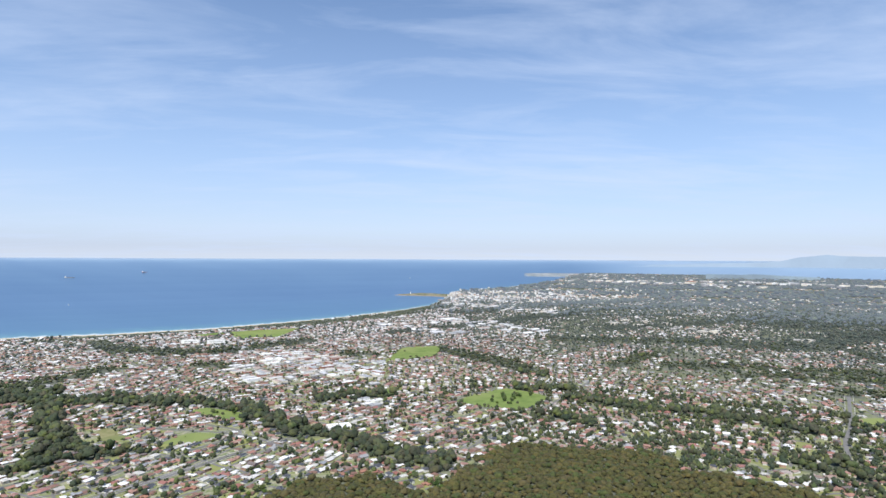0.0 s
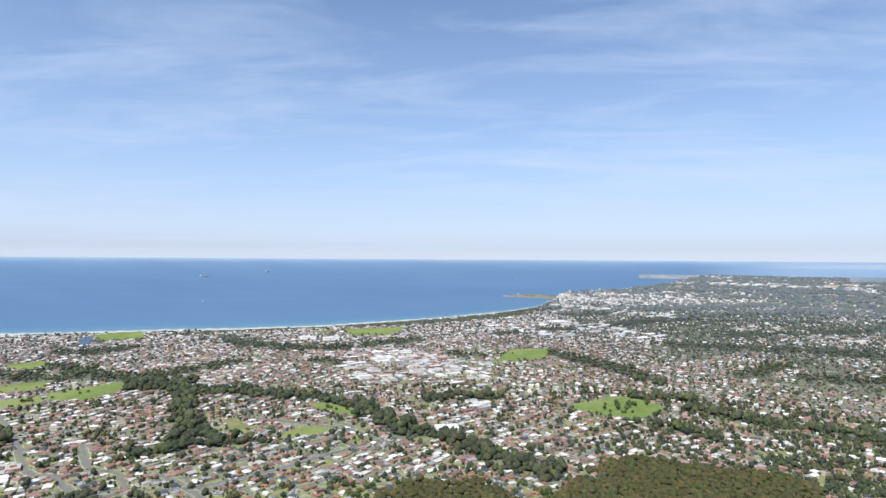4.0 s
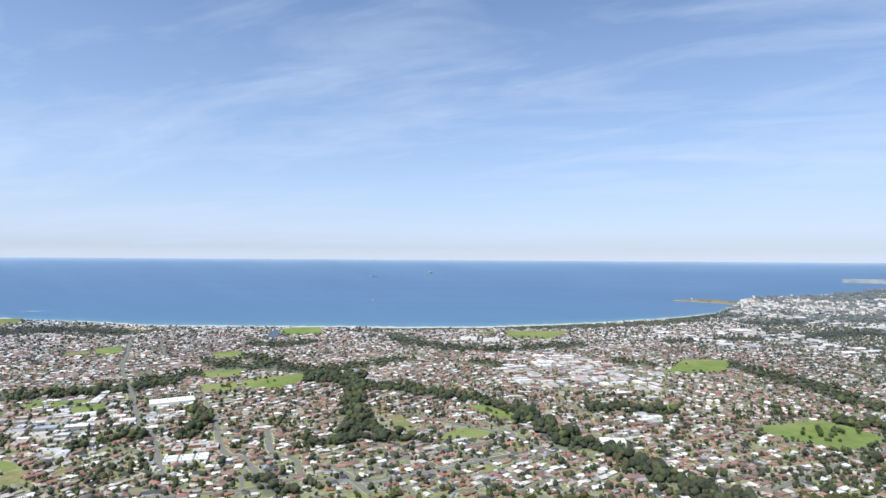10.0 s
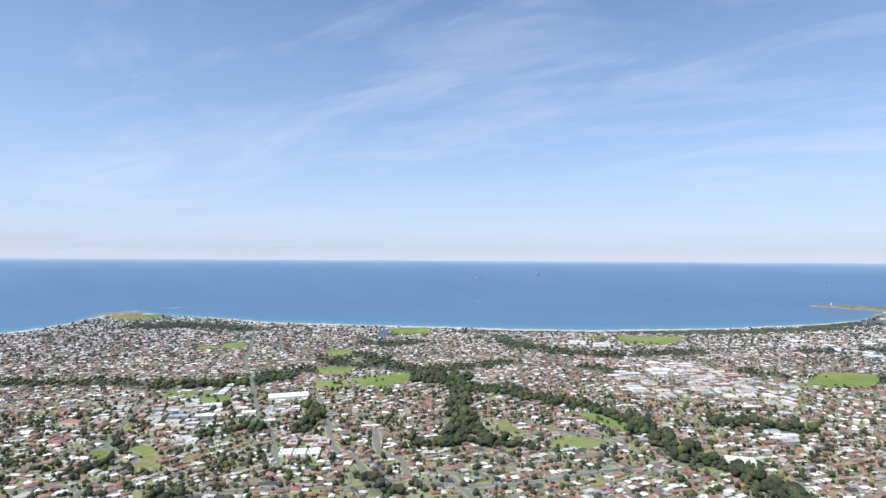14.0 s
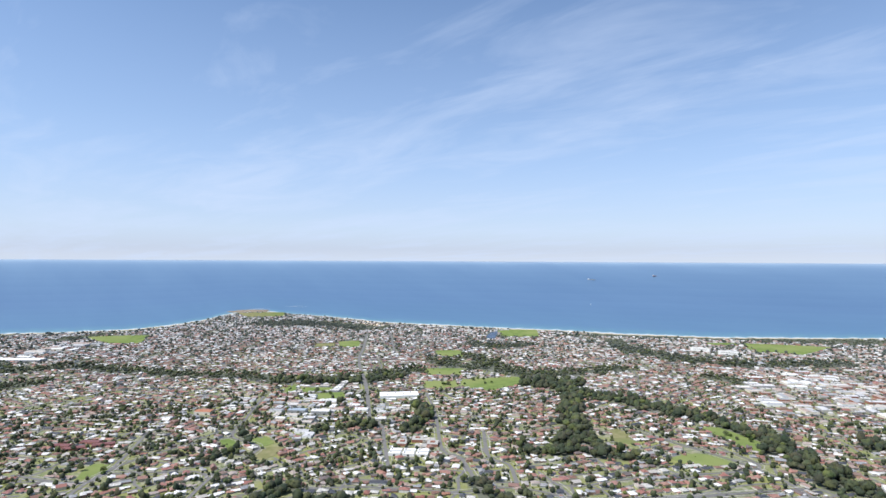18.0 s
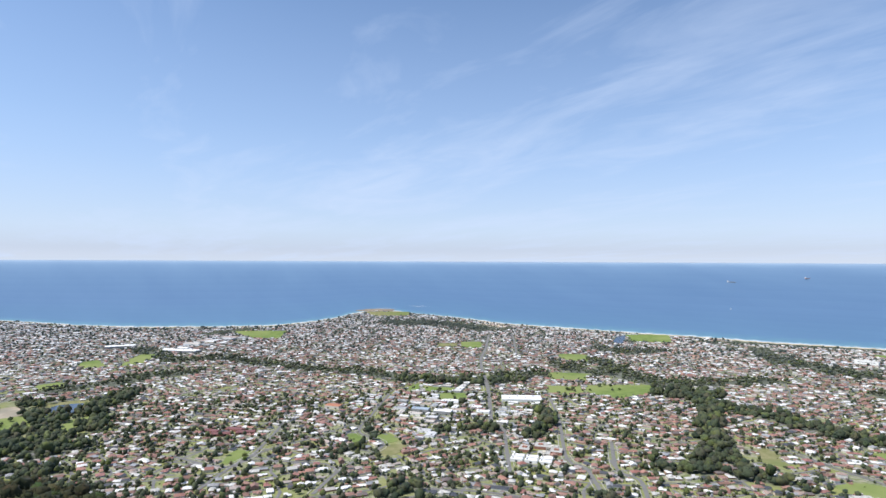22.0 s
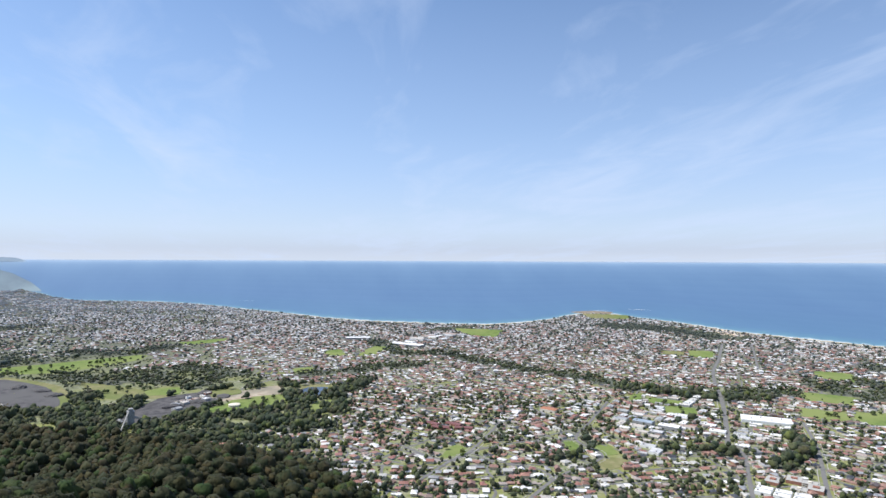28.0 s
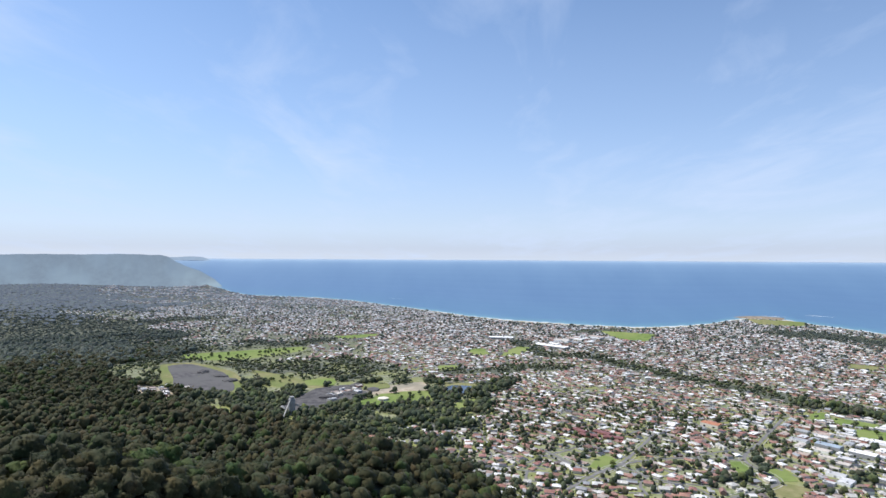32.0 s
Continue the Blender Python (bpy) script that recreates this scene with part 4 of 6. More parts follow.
# ---- streets and houses ----
def lattice(u0, u1, v0, v1, across=16.4, rows=60.0):
    """Lots along parallel streets, in a district's own axes."""
    u, v = np.meshgrid(np.arange(u0, u1, across), np.arange(v0, v1, rows))
    u, v = u.ravel(), v.ravel()
    uv = np.concatenate([np.stack([u + rng.uniform(-2.5, 2.5, len(u)), v + side * (16.0 + rng.uniform(-2.0, 3.5, len(u)))], 1) for side in (-1, 1)])
    return uv[np.abs((uv[:, 0] / 205.0) % 1 - 0.5) < 0.455]


def swayed(p):
    """Streets that bend gently."""
    return p + np.stack([11 * waves(p, 330, 41) + 4 * waves(p, 120, 43), 11 * waves(p, 330, 42) + 4 * waves(p, 120, 44)], 1)


# districts, each with its streets turned its own way
DISTRICT_REACH = 4700.0
_x, _y = np.meshgrid(np.arange(-5000, 3400, 390.0), np.arange(-3000, 5000, 390.0))
SEEDS = np.stack([_x.ravel(), _y.ravel()], 1)
SEEDS = SEEDS + rng.uniform(-150, 150, SEEDS.shape)
SEEDS = SEEDS[np.hypot(SEEDS[:, 0] - MID[0], SEEDS[:, 1] - MID[1]) < DISTRICT_REACH + 300]
SEED_TURN = GRID + np.radians(rng.choice([0, 0, 0, 8, -10, 20, -24, 36, 45, -38], len(SEEDS)))


def in_sight(p, reach=18000):
    az, r = polar(p[:, 0], p[:, 1])
    return (az > -132) & (az < 47) & (r > 930) & (r < np.where(az < -106, np.minimum(reach, 9600), reach))


def in_district(k, uv):
    c, s = math.cos(SEED_TURN[k]), math.sin(SEED_TURN[k])
    p = SEEDS[k] + np.stack([c * uv[:, 0] - s * uv[:, 1], s * uv[:, 0] + c * uv[:, 1]], 1)
    near = np.argsort(((SEEDS - SEEDS[k]) ** 2).sum(1))[:14]
    d = ((p[:, None] - SEEDS[near][None]) ** 2).sum(2)
    return p, near[d.argmin(1)] == k


P, turn = [], []
for k in range(len(SEEDS)):
    p, mine = in_district(k, lattice(-410, 410, -420, 420))
    P.append(p[mine])
    turn.append(np.full(mine.sum(), SEED_TURN[k]))
P, turn = swayed(np.concatenate(P)), np.concatenate(turn)
near_by = polar(P[:, 0], P[:, 1])[1] < DISTRICT_REACH
uv = lattice(-18000, 18000, -18018, 18000)
Q = np.stack([math.cos(GRID) * uv[:, 0] - math.sin(GRID) * uv[:, 1], math.sin(GRID) * uv[:, 0] + math.cos(GRID) * uv[:, 1]], 1)
Q = Q[polar(Q[:, 0], Q[:, 1])[1] >= DISTRICT_REACH]
P, turn = np.concatenate([P[near_by], Q]), np.concatenate([turn[near_by], np.full(len(Q), GRID)])
keep = in_sight(P)
far_r = polar(P[:, 0], P[:, 1])[1]
keep &= (far_r < 5000) | (rng.random(len(P)) < (5000 / far_r) ** 2 * np.where(polar(P[:, 0], P[:, 1])[0] < -80, 0.9, 0.45))
P, turn = P[keep], turn[keep]
az, dist = polar(P[:, 0], P[:, 1])
thin = np.where(dist > 4000, 0.78, 0.94) * np.where((az > 8) & (dist > 2600), 0.85, 1) * 1
patchy = waves(P, 900, 5)
thin = thin * np.where((az > 14) & (patchy < -0.15) & (dist > 2200), 0.25, 1) * np.where((az < -96) & (patchy < -0.2), 0.4, 1)
thin = thin * np.where((az > 6) & (dist > 3300), 0.5, 1)
thin = thin * np.where((az > 24) & (dist < 3000), 0.72, 1)
ok = rng.random(len(P)) < thin
P, turn = P[ok], turn[ok]
ok = on_land(P, 110) & ~in_belt(P, 3) & ~in_open(P, 7) & ~on_road(P, 7) & ~in_wood(P) & ~within(P, COLLIERY) & ~within(P, LINKS) & free_of(P, 6) & (height(P[:, 0], P[:, 1]) < 70) & ~(hill_bush(P) & (polar(P[:, 0], P[:, 1])[1] > 3200))
P, turn = P[ok], turn[ok]
HOUSES = P

# side streets, in short lengths, where houses stand
def side_streets():
    verts, faces, n = [], [], 0
    for k in range(len(SEEDS)):
        for across in (False, True):
            if across:
                u, v = np.meshgrid(np.arange(-410, 411, 205.0), np.arange(-420, 420, 19.0))
                step = np.array([0, 19.0])
            else:
                u, v = np.meshgrid(np.arange(-410, 410, 17.0), np.arange(-420, 420, 60.0))
                step = np.array([17.0, 0])
            q = np.stack([u.ravel(), v.ravel()], 1)
            a, mine = in_district(k, q)
            b, also = in_district(k, q + step)
            a, b = swayed(a[mine & also]), swayed(b[mine & also])
            m = (a + b) / 2
            ok = in_sight(m, 4600) & on_land(m, 100)
            a, b, m = a[ok], b[ok], m[ok]
            if not len(a):
                continue
            ok = ~in_belt(m) & ~in_open(m, 2) & ~in_wood(m) & ~within(m, COLLIERY) & ~within(m, LINKS) & free_of(m, 1) & (height(m[:, 0], m[:, 1]) < 45)
            a, b = a[ok], b[ok]
            if not len(a):
                continue
            d = (b - a) / np.hypot(*(b - a).T)[:, None]
            o = np.stack([d[:, 1], -d[:, 0]], 1) * 2.9
            quad = np.stack([a - o, a + o, b + o, b - o], 1).reshape(-1, 2)
            z = height(quad[:, 0], quad[:, 1]) + (0.6 if across else 0.52)
            verts.append(np.column_stack([quad, z]))
            faces.append(np.arange(len(quad)).reshape(-1, 4) + n)
            n += len(quad)
    v = bent(np.concatenate(verts))
    ob = new("side_streets", mesh_of("side_streets", v, np.concatenate(faces), [m_road]))
    return tagged(ob, "grid of narrow grey asphalt suburban streets", "street", kind="structure")


side_streets()


def triangles(polys):
    out = []
    for f in polys:
        out += [(f[0], f[k], f[k + 1]) for k in range(1, len(f) - 1)]
    return np.array(out)


def template(shape):
    """Walls and roof of a small house in unit size: points, triangles and 0 for wall, 1 for roof."""
    bm = bmesh.new()
    wings = {"hip": [(1, 1, 0, 0, False)], "gable": [(1, 1, 0, 0, True)], "ell": [(1, 0.62, 0, 0.19, False), (0.46, 1, -0.27, 0, False)], "tee": [(1, 0.6, 0, 0.2, True), (0.4, 1, 0.2, 0, True)]}[shape]
    for lx, ly, x, y, g in wings:
        box(bm, x - lx / 2, y - ly / 2, -0.4, x + lx / 2, y + ly / 2, 1)
    walls = len(bm.faces)
    for lx, ly, x, y, g in wings:
        hip(bm, lx, ly, 1.0, 0.55 * min(lx, ly) + 0.1, over=0.045, x=x, y=y, gable=g)
    bm.verts.index_update()
    bm.faces.ensure_lookup_table()
    v = np.array([p.co for p in bm.verts])
    bm.normal_update()
    keep = [(i, f) for i, f in enumerate(bm.faces) if f.normal.z > -0.9 and (i >= walls or abs(f.normal.z) < 0.5) and (i < walls or f.normal.z > 0.1 or len(f.verts) == 3)]
    tris, kind = [], []
    for i, f in keep:
        t = triangles([[p.index for p in f.verts]])
        tris.append(t)
        kind += [int(i >= walls)] * len(t)
    bm.free()
    return v, np.concatenate(tris), np.array(kind)


def strewn(name, shapes, which, p, z, turn, size, mats, shade=False):
    """Many small things in one mesh. shapes: (points, triangles, material index) each."""
    vs, fs, ks, tones, n = [], [], [], [], 0
    tone = np.random.default_rng(len(p)).random(len(p))
    for k, (v, f, m) in enumerate(shapes):
        i = np.where(which == k)[0]
        if not len(i):
            continue
        w = v[None] * size[i][:, None, :]
        c, s = np.cos(turn[i])[:, None], np.sin(turn[i])[:, None]
        x, y = c * w[..., 0] - s * w[..., 1] + p[i, 0][:, None], s * w[..., 0] + c * w[..., 1] + p[i, 1][:, None]
        q = np.stack([x, y, w[..., 2] + z[i][:, None]], -1).reshape(-1, 3)
        vs.append(q)
        fs.append((f[None] + (np.arange(len(i)) * len(v))[:, None, None] + n).reshape(-1, 3))
        ks.append(np.tile(m, len(i)))
        tones.append(np.repeat(tone[i], len(v)))
        n += len(q)
    return new(name, mesh_of(name, bent(np.concatenate(vs)), np.concatenate(fs), mats, np.concatenate(ks), shade, {"tone": np.concatenate(tones)}))


_, hd = polar(HOUSES[:, 0], HOUSES[:, 1])
az_h = polar(HOUSES[:, 0], HOUSES[:, 1])[0]
order = np.argsort(hd)
NEAR_N = 300
near_ids = order[(az_h[order] > -128) & (az_h[order] < 43)][:NEAR_N]
far_mask = np.ones(len(HOUSES), bool)
far_mask[near_ids] = False
fp, ft = HOUSES[far_mask], turn[far_mask]
n = len(fp)
grow = 1 + np.clip((hd[far_mask] - 4800) / 9000, 0, 1) * 2.2
size = np.stack([rng.uniform(11.5, 19.5, n) * grow, rng.uniform(10, 15, n) * grow, rng.choice([2.9, 3.0, 3.2, 5.6], n, p=[0.3, 0.3, 0.2, 0.2]) * grow ** 0.5], 1)
ft = ft + rng.choice([0, math.pi / 2, math.pi], n) + rng.normal(0, 0.06, n)
simple = hd[far_mask] > 4300
shapes = [template(s) for s in ("hip", "gable", "ell", "tee")]
kinds = np.where(simple, rng.choice(2, n), rng.choice(4, n, p=[0.38, 0.2, 0.27, 0.15]))
# distant roofs lose their reds for greys and whites, haze painted into the palette
m_hazed_roofs = varied("hazed_roofing", [(0.74, 0.75, 0.76), (0.46, 0.48, 0.50), (0.66, 0.64, 0.60), (0.34, 0.35, 0.37), (0.70, 0.72, 0.75), (0.38, 0.29, 0.26), (0.58, 0.59, 0.61), (0.36, 0.28, 0.26)], "thing", rough=0.6, grime=0.2)
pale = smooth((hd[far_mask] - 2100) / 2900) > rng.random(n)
for name, m, which, label in (("suburban_houses", m_roofs, ~pale, "thousands of low suburban houses with tiled and metal roofs"), ("distant_houses", m_hazed_roofs, pale, "distant low houses, metal and tiled roofs greyed by painted haze")):
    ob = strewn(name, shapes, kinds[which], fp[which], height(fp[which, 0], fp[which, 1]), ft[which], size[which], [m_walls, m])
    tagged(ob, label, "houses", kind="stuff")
# back sheds, garages and pools behind a part of the houses
pick = rng.random(n) < 0.55
pick &= hd[far_mask] < 2600
q = fp[pick] + np.stack([np.cos(turn[far_mask][pick] + 1.57), np.sin(turn[far_mask][pick] + 1.57)], 1) * rng.choice([-1, 1], pick.sum())[:, None] * rng.uniform(10, 15, pick.sum())[:, None]
ns = len(q)
sz = np.stack([rng.uniform(4, 8, ns), rng.uniform(3, 6, ns), rng.uniform(2.1, 2.6, ns)], 1)
tagged(strewn("garden_sheds", shapes[:2], rng.choice(2, ns), q, height(q[:, 0], q[:, 1]), turn[far_mask][pick], sz, [m_walls, m_roofs]), "small garages and sheds in the back yards", "sheds", kind="stuff")

# ---- trees ----
m_shrub = leafy("shrub_foliage", [(0.075, 0.115, 0.034), (0.060, 0.090, 0.032), (0.100, 0.140, 0.040), (0.085, 0.105, 0.045), (0.060, 0.075, 0.036)], ((0.8, 0.9, 0.85), (1.2, 1.15, 0.9)))


def clump(level, seed, squash=0.8, rough=0.28):
    bm = bmesh.new()
    bmesh.ops.create_icosphere(bm, subdivisions=level, radius=1.0)
    r = random.Random(seed)
    off = Vector((r.uniform(0, 50), r.uniform(0, 50), r.uniform(0, 50)))
    for v in bm.verts:
        v.co *= 1 + rough * noise.noise(v.co * 1.7 + off) * 1.6 + r.uniform(-0.10, 0.10)
        v.co.z *= squash
    bm.faces.ensure_lookup_table()
    bm.verts.index_update()
    out = np.array([v.co for v in bm.verts]), np.array([[v.index for v in f.verts] for f in bm.faces])
    bm.free()
    return out


def crown(seed, lumps, tufts, size, level=1, spread=0.62, flat=0.75):
    """A tree crown about one unit in radius, its foot at z = 0: a few leaf masses, set all over with tufts of leaves."""
    r = np.random.default_rng(seed)
    vs, fs, n, at = [], [], 0, []
    for k in range(lumps):
        v, f = clump(level, seed * 31 + k, r.uniform(0.6, 0.9))
        a, d = k * 2.4 + r.uniform(-0.4, 0.4), spread * math.sqrt((k + 0.3) / lumps) * r.uniform(0.8, 1.2)
        s = r.uniform(0.34, 0.50) if lumps > 1 else 0.86
        c = np.array([d * math.cos(a), d * math.sin(a), flat * (0.75 - 0.55 * d * d) + r.uniform(-0.14, 0.16)]) if lumps > 1 else np.array([0, 0, 0.62])
        at.append((c, s))
        vs.append(v * s * 0.94 + c)
        fs.append(f + n)
        n += len(v)
    for k in range(tufts):
        c, s = at[k % lumps]
        out = r.normal(0, 1, 3)
        out[2] = abs(out[2]) * 0.9 - 0.25
        out /= np.linalg.norm(out)
        face = out + [0, 0, 0.25] + r.normal(0, 0.28, 3)
        face /= np.linalg.norm(face)
        u = np.cross(face, r.normal(0, 1, 3))
        u /= np.linalg.norm(u)
        w = np.cross(face, u)
        g = size * r.uniform(0.6, 1.3)
        q = c + out * [s, s, s * 0.8] * r.uniform(0.88, 1.2)
        vs.append(np.stack([q + u * g, q - u * g * 0.5 + w * g * 0.8, q - u * g * 0.5 - w * g * 0.8]))
        fs.append(np.array([[n, n + 1, n + 2]]))
        n += 3
    f = np.concatenate(fs)
    return np.concatenate(vs), f, np.zeros(len(f), int)


def dome(seed, level, tufts, size, lobes=0.26, squash=0.72):
    """A broad gum crown about one unit in radius: one lobed mass, feathered all over with small sprays of leaves."""
    bm = bmesh.new()
    bmesh.ops.create_icosphere(bm, subdivisions=level, radius=1.0)
    r = np.random.default_rng(seed)
    off = Vector(r.uniform(0, 50, 3))

    def at(d):
        d = Vector(d)
        k = 0.84 + lobes * (1.5 * noise.noise(d * 1.9 + off) + 0.9 * noise.noise(d * 4.3 - off))
        q = d * k
        return Vector((q.x, q.y, max(q.z * squash, -0.30) + 0.42))

    bm.verts.index_update()
    v = np.array([at(p.co.normalized()) for p in bm.verts])
    f = np.array([[p.index for p in q.verts] for q in bm.faces])
    bm.free()
    vs, fs, n = [v], [f], len(v)
    for k in range(tufts):
        out = r.normal(0, 1, 3)
        out[2] = abs(out[2]) * 1.1 - 0.25
        out /= np.linalg.norm(out)
        face = out + [0, 0, 0.4] + r.normal(0, 0.25, 3)
        face /= np.linalg.norm(face)
        u = np.cross(face, r.normal(0, 1, 3))
        u /= np.linalg.norm(u)
        w = np.cross(face, u)
        g = size * r.uniform(0.6, 1.4)
        q = np.array(at(out)) + out * r.uniform(0.0, 0.07)
        vs.append(np.stack([q + u * g, q - u * g * 0.5 + w * g * 0.8, q - u * g * 0.5 - w * g * 0.8]))
        fs.append(np.array([[n, n + 1, n + 2]]))
        n += 3
    f = np.concatenate(fs)
    return np.concatenate(vs), f, np.zeros(len(f), int)


def trees(name, p, radius, label, shapes, mat, tall=1.0, seed=0, spread=0.25, lift=0.75):
    r = np.random.default_rng(seed)
    p = p[(EYE - 12 - height(p[:, 0], p[:, 1])) / polar(p[:, 0], p[:, 1])[1] < 0.47]
    n = len(p)
    rad = radius * np.clip(r.lognormal(0, spread, n), 0.4, 1.7)
    size = np.stack([rad * r.uniform(0.85, 1.15, n), rad * r.uniform(0.85, 1.15, n), rad * tall * r.uniform(0.8, 1.3, n)], 1)
    z = height(p[:, 0], p[:, 1]) + rad * min(tall, 1.0) * r.uniform(0.0, lift, n)
    ob = strewn(name, shapes, r.integers(0, len(shapes), n), p, z, r.uniform(0, 6.28, n), size, [mat], True)
    return tagged(ob, label, "trees", kind="stuff")


def scatter(lo, hi, spacing):
    x, y = np.meshgrid(np.arange(lo[0], hi[0], spacing), np.arange(lo[1], hi[1], spacing))
    p = np.stack([x.ravel(), y.ravel()], 1)
    return p + rng.uniform(-0.48, 0.48, p.shape) * spacing


FINE = [dome(s, 3, 360, 0.075, 0.32) for s in range(41, 49)]
TINY = [crown(s, 1, 3, 0.4) for s in range(71, 77)]
LIGHT = [dome(s, 1, 16, 0.26, 0.32, 0.85) for s in range(81, 91)]
# woods of the far backdrop; the leaves glow faintly to stand in for blue haze
m_haze_glow_leaves = leafy("haze_glow_foliage", LEAVES, ((0.8, 0.9, 0.9), (1.1, 1.1, 0.95)))
m_haze_glow_leaves.node_tree.nodes["Principled BSDF"].inputs["Emission Color"].default_value = (0.40, 0.48, 0.70, 1)
m_haze_glow_leaves.node_tree.nodes["Principled BSDF"].inputs["Emission Strength"].default_value = 0.28
SMALL = [crown(s, 2, 2, 0.3, spread=0.55, flat=0.62) for s in range(1, 9)]
MEDIUM = [dome(s, 2, 16, 0.20, 0.34, 0.85) for s in range(11, 19)]
FULL = [dome(s, 2, 70, 0.12, 0.30) for s in range(21, 31)]
LARGE = [dome(s, 2, 130, 0.10, 0.34) for s in range(61, 69)]

p = scatter((-4200, -3000), (3900, 6300), 13.0)
p = p[in_sight(p, 6600)]
bushy = np.where(within(p, COLLIERY), waves(p, 130, 14) > -0.05, waves(p, 90, 15) > 0.45)
p = p[in_belt(p) | (bushy & (within(p, COLLIERY) | within(p, LINKS)))]
p = p[on_land(p, 100) & ~in_open(p, 0) & ~on_road(p, 3) & free_of(p, 5) & ~in_wood(p)]
d = polar(p[:, 0], p[:, 1])[1]
trees("near_creek_woodland", p[d < 1560], 7.4, "dark green belts of tall gum trees along the nearer creeks", FULL, m_leaves, 1.2, 1, 0.32)
trees("creek_woodland", p[(d >= 1560) & (d < 2100)], 7.4, "dark green belts of gum trees along the creeks", MEDIUM, m_leaves, 1.15, 26, 0.3)
q = p[(d >= 2100)]
q = q[rng.random(len(q)) < 0.66]
scrub = shore_at(polar(q[:, 0], q[:, 1])[0]) - polar(q[:, 0], q[:, 1])[1] < 520
trees("coastal_scrub", q[scrub], 7.5, "low dark scrub behind the beach", SMALL, m_leaves, 0.4, 12)
q = q[~scrub]
d = polar(q[:, 0], q[:, 1])[1]
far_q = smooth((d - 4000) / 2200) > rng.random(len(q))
hazed_q = (smooth((d - 2300) / 1300) > rng.random(len(q))) & ~far_q
trees("grey_green_woodland", q[hazed_q], 9.4, "grey-green gum woodland between distant suburbs, paled by painted haze", SMALL, m_hazed_gum, 1.1, 22)
trees("distant_woodland", q[~far_q & ~hazed_q], 9.4, "dark green distant woodland between the suburbs", SMALL, m_leaves, 1.1, 2)
trees("far_woodland", q[far_q], 9.4, "far woodland between the last suburbs with painted blue haze", TINY, m_haze_glow_leaves, 1.0, 18)

p = scatter((-1900, -1050), (-200, 400), 13.0)
p = p[in_wood(p) & (polar(p[:, 0], p[:, 1])[1] < 1800) & ~on_road(p, 4)]
d = polar(p[:, 0], p[:, 1])[1]
p, d = p[d > 480], d[d > 480]
trees("near_gum_forest", p[d < 760], 9.6, "dense olive-green gum forest on the spur nearest the flight", FINE, m_gum, 1.2, 13, 0.3, 0.9)
trees("gum_forest", p[(d >= 760) & (d < 1150)], 8.8, "dense olive-green gum forest on the spur below the escarpment", LARGE, m_gum, 1.2, 3, 0.3, 0.9)
trees("gum_forest_beyond", p[d >= 1150], 8.2, "dense olive-green gum forest on the lower slope", MEDIUM, m_gum, 1.2, 4, 0.3, 0.9)
p = scatter((-300, 600), (780, 1400), 9.4)
p = p[within(p + np.stack([waves(p, 110, 21), waves(p, 110, 22)], 1) * 24, SOUTH_WOOD) & ~on_road(p, 4)]
trees("southern_gum_forest", p, 6.2, "dense olive-brown gum forest, painted sunlit, on the low southern rise", FULL, m_sunlit_olive, 0.85, 16, 0.22, 0.35)
p = scatter((-7800, -5700), (-1300, -450), 25.0)
az, d = polar(p[:, 0], p[:, 1])
k = (d > 1800) & (d < 9300) & (az > -134) & on_land(p, 80) & (within(p, NORTH_WOOD) | hill_bush(p))
k &= ~in_open(p, 2)
p, d = p[k], d[k]
k = (d > 3600) & (d < 9400) & (rng.random(len(d)) < np.clip(6000 / d - 0.2, 0.35, 1))
p, d = p[k], d[k]
k = smooth((d - 4000) / 2200) > rng.random(len(d))
trees("escarpment_foot_forest", p[~k], 12.5, "grey-green forest at the foot of the escarpment, paled by painted haze", SMALL, m_hazed_gum, 0.75, 23)
trees("escarpment_forest", p[k], 15.0, "forest on the foot of the escarpment with painted blue haze", TINY, m_haze_glow_leaves, 0.4, 5)
p = scatter((-3500, -2600), (-1000, -300), 13.5)
az, d = polar(p[:, 0], p[:, 1])
k = (d > 1750) & (d <= 3600) & (az > -134) & (within(p, NORTH_WOOD) | hill_bush(p)) & ~in_open(p, 2)
p, d = p[k], d[k]
far_p = smooth((d - 1950) / 1300) > rng.random(len(d))
trees("slope_forest", p[~far_p], 8.5, "dark green forest on the lower escarpment slopes", LIGHT, m_gum, 1.15, 15, 0.3, 0.6)
trees("far_slope_forest", p[far_p], 8.5, "grey-green forest further up the escarpment slopes, paled by painted haze", LIGHT, m_hazed_gum, 1.1, 20, 0.3, 0.5)

# garden and street trees all through the suburbs
ROOFED = np.zeros((2500, 2100), bool)
cell = ((HOUSES - [-2700, -1300]) / 2.0).astype(int)
cell = cell[((cell > 4) & (cell < [2495, 2095])).all(1)]
for i in range(-3, 4):
    for j in range(-3, 4):
        if i * i + j * j <= 11:
            ROOFED[cell[:, 0] + i, cell[:, 1] + j] = True


def roofed(p):
    c = np.clip(((p - [-2700, -1300]) / 2.0).astype(int), 0, [2499, 2099])
    return ROOFED[c[:, 0], c[:, 1]]


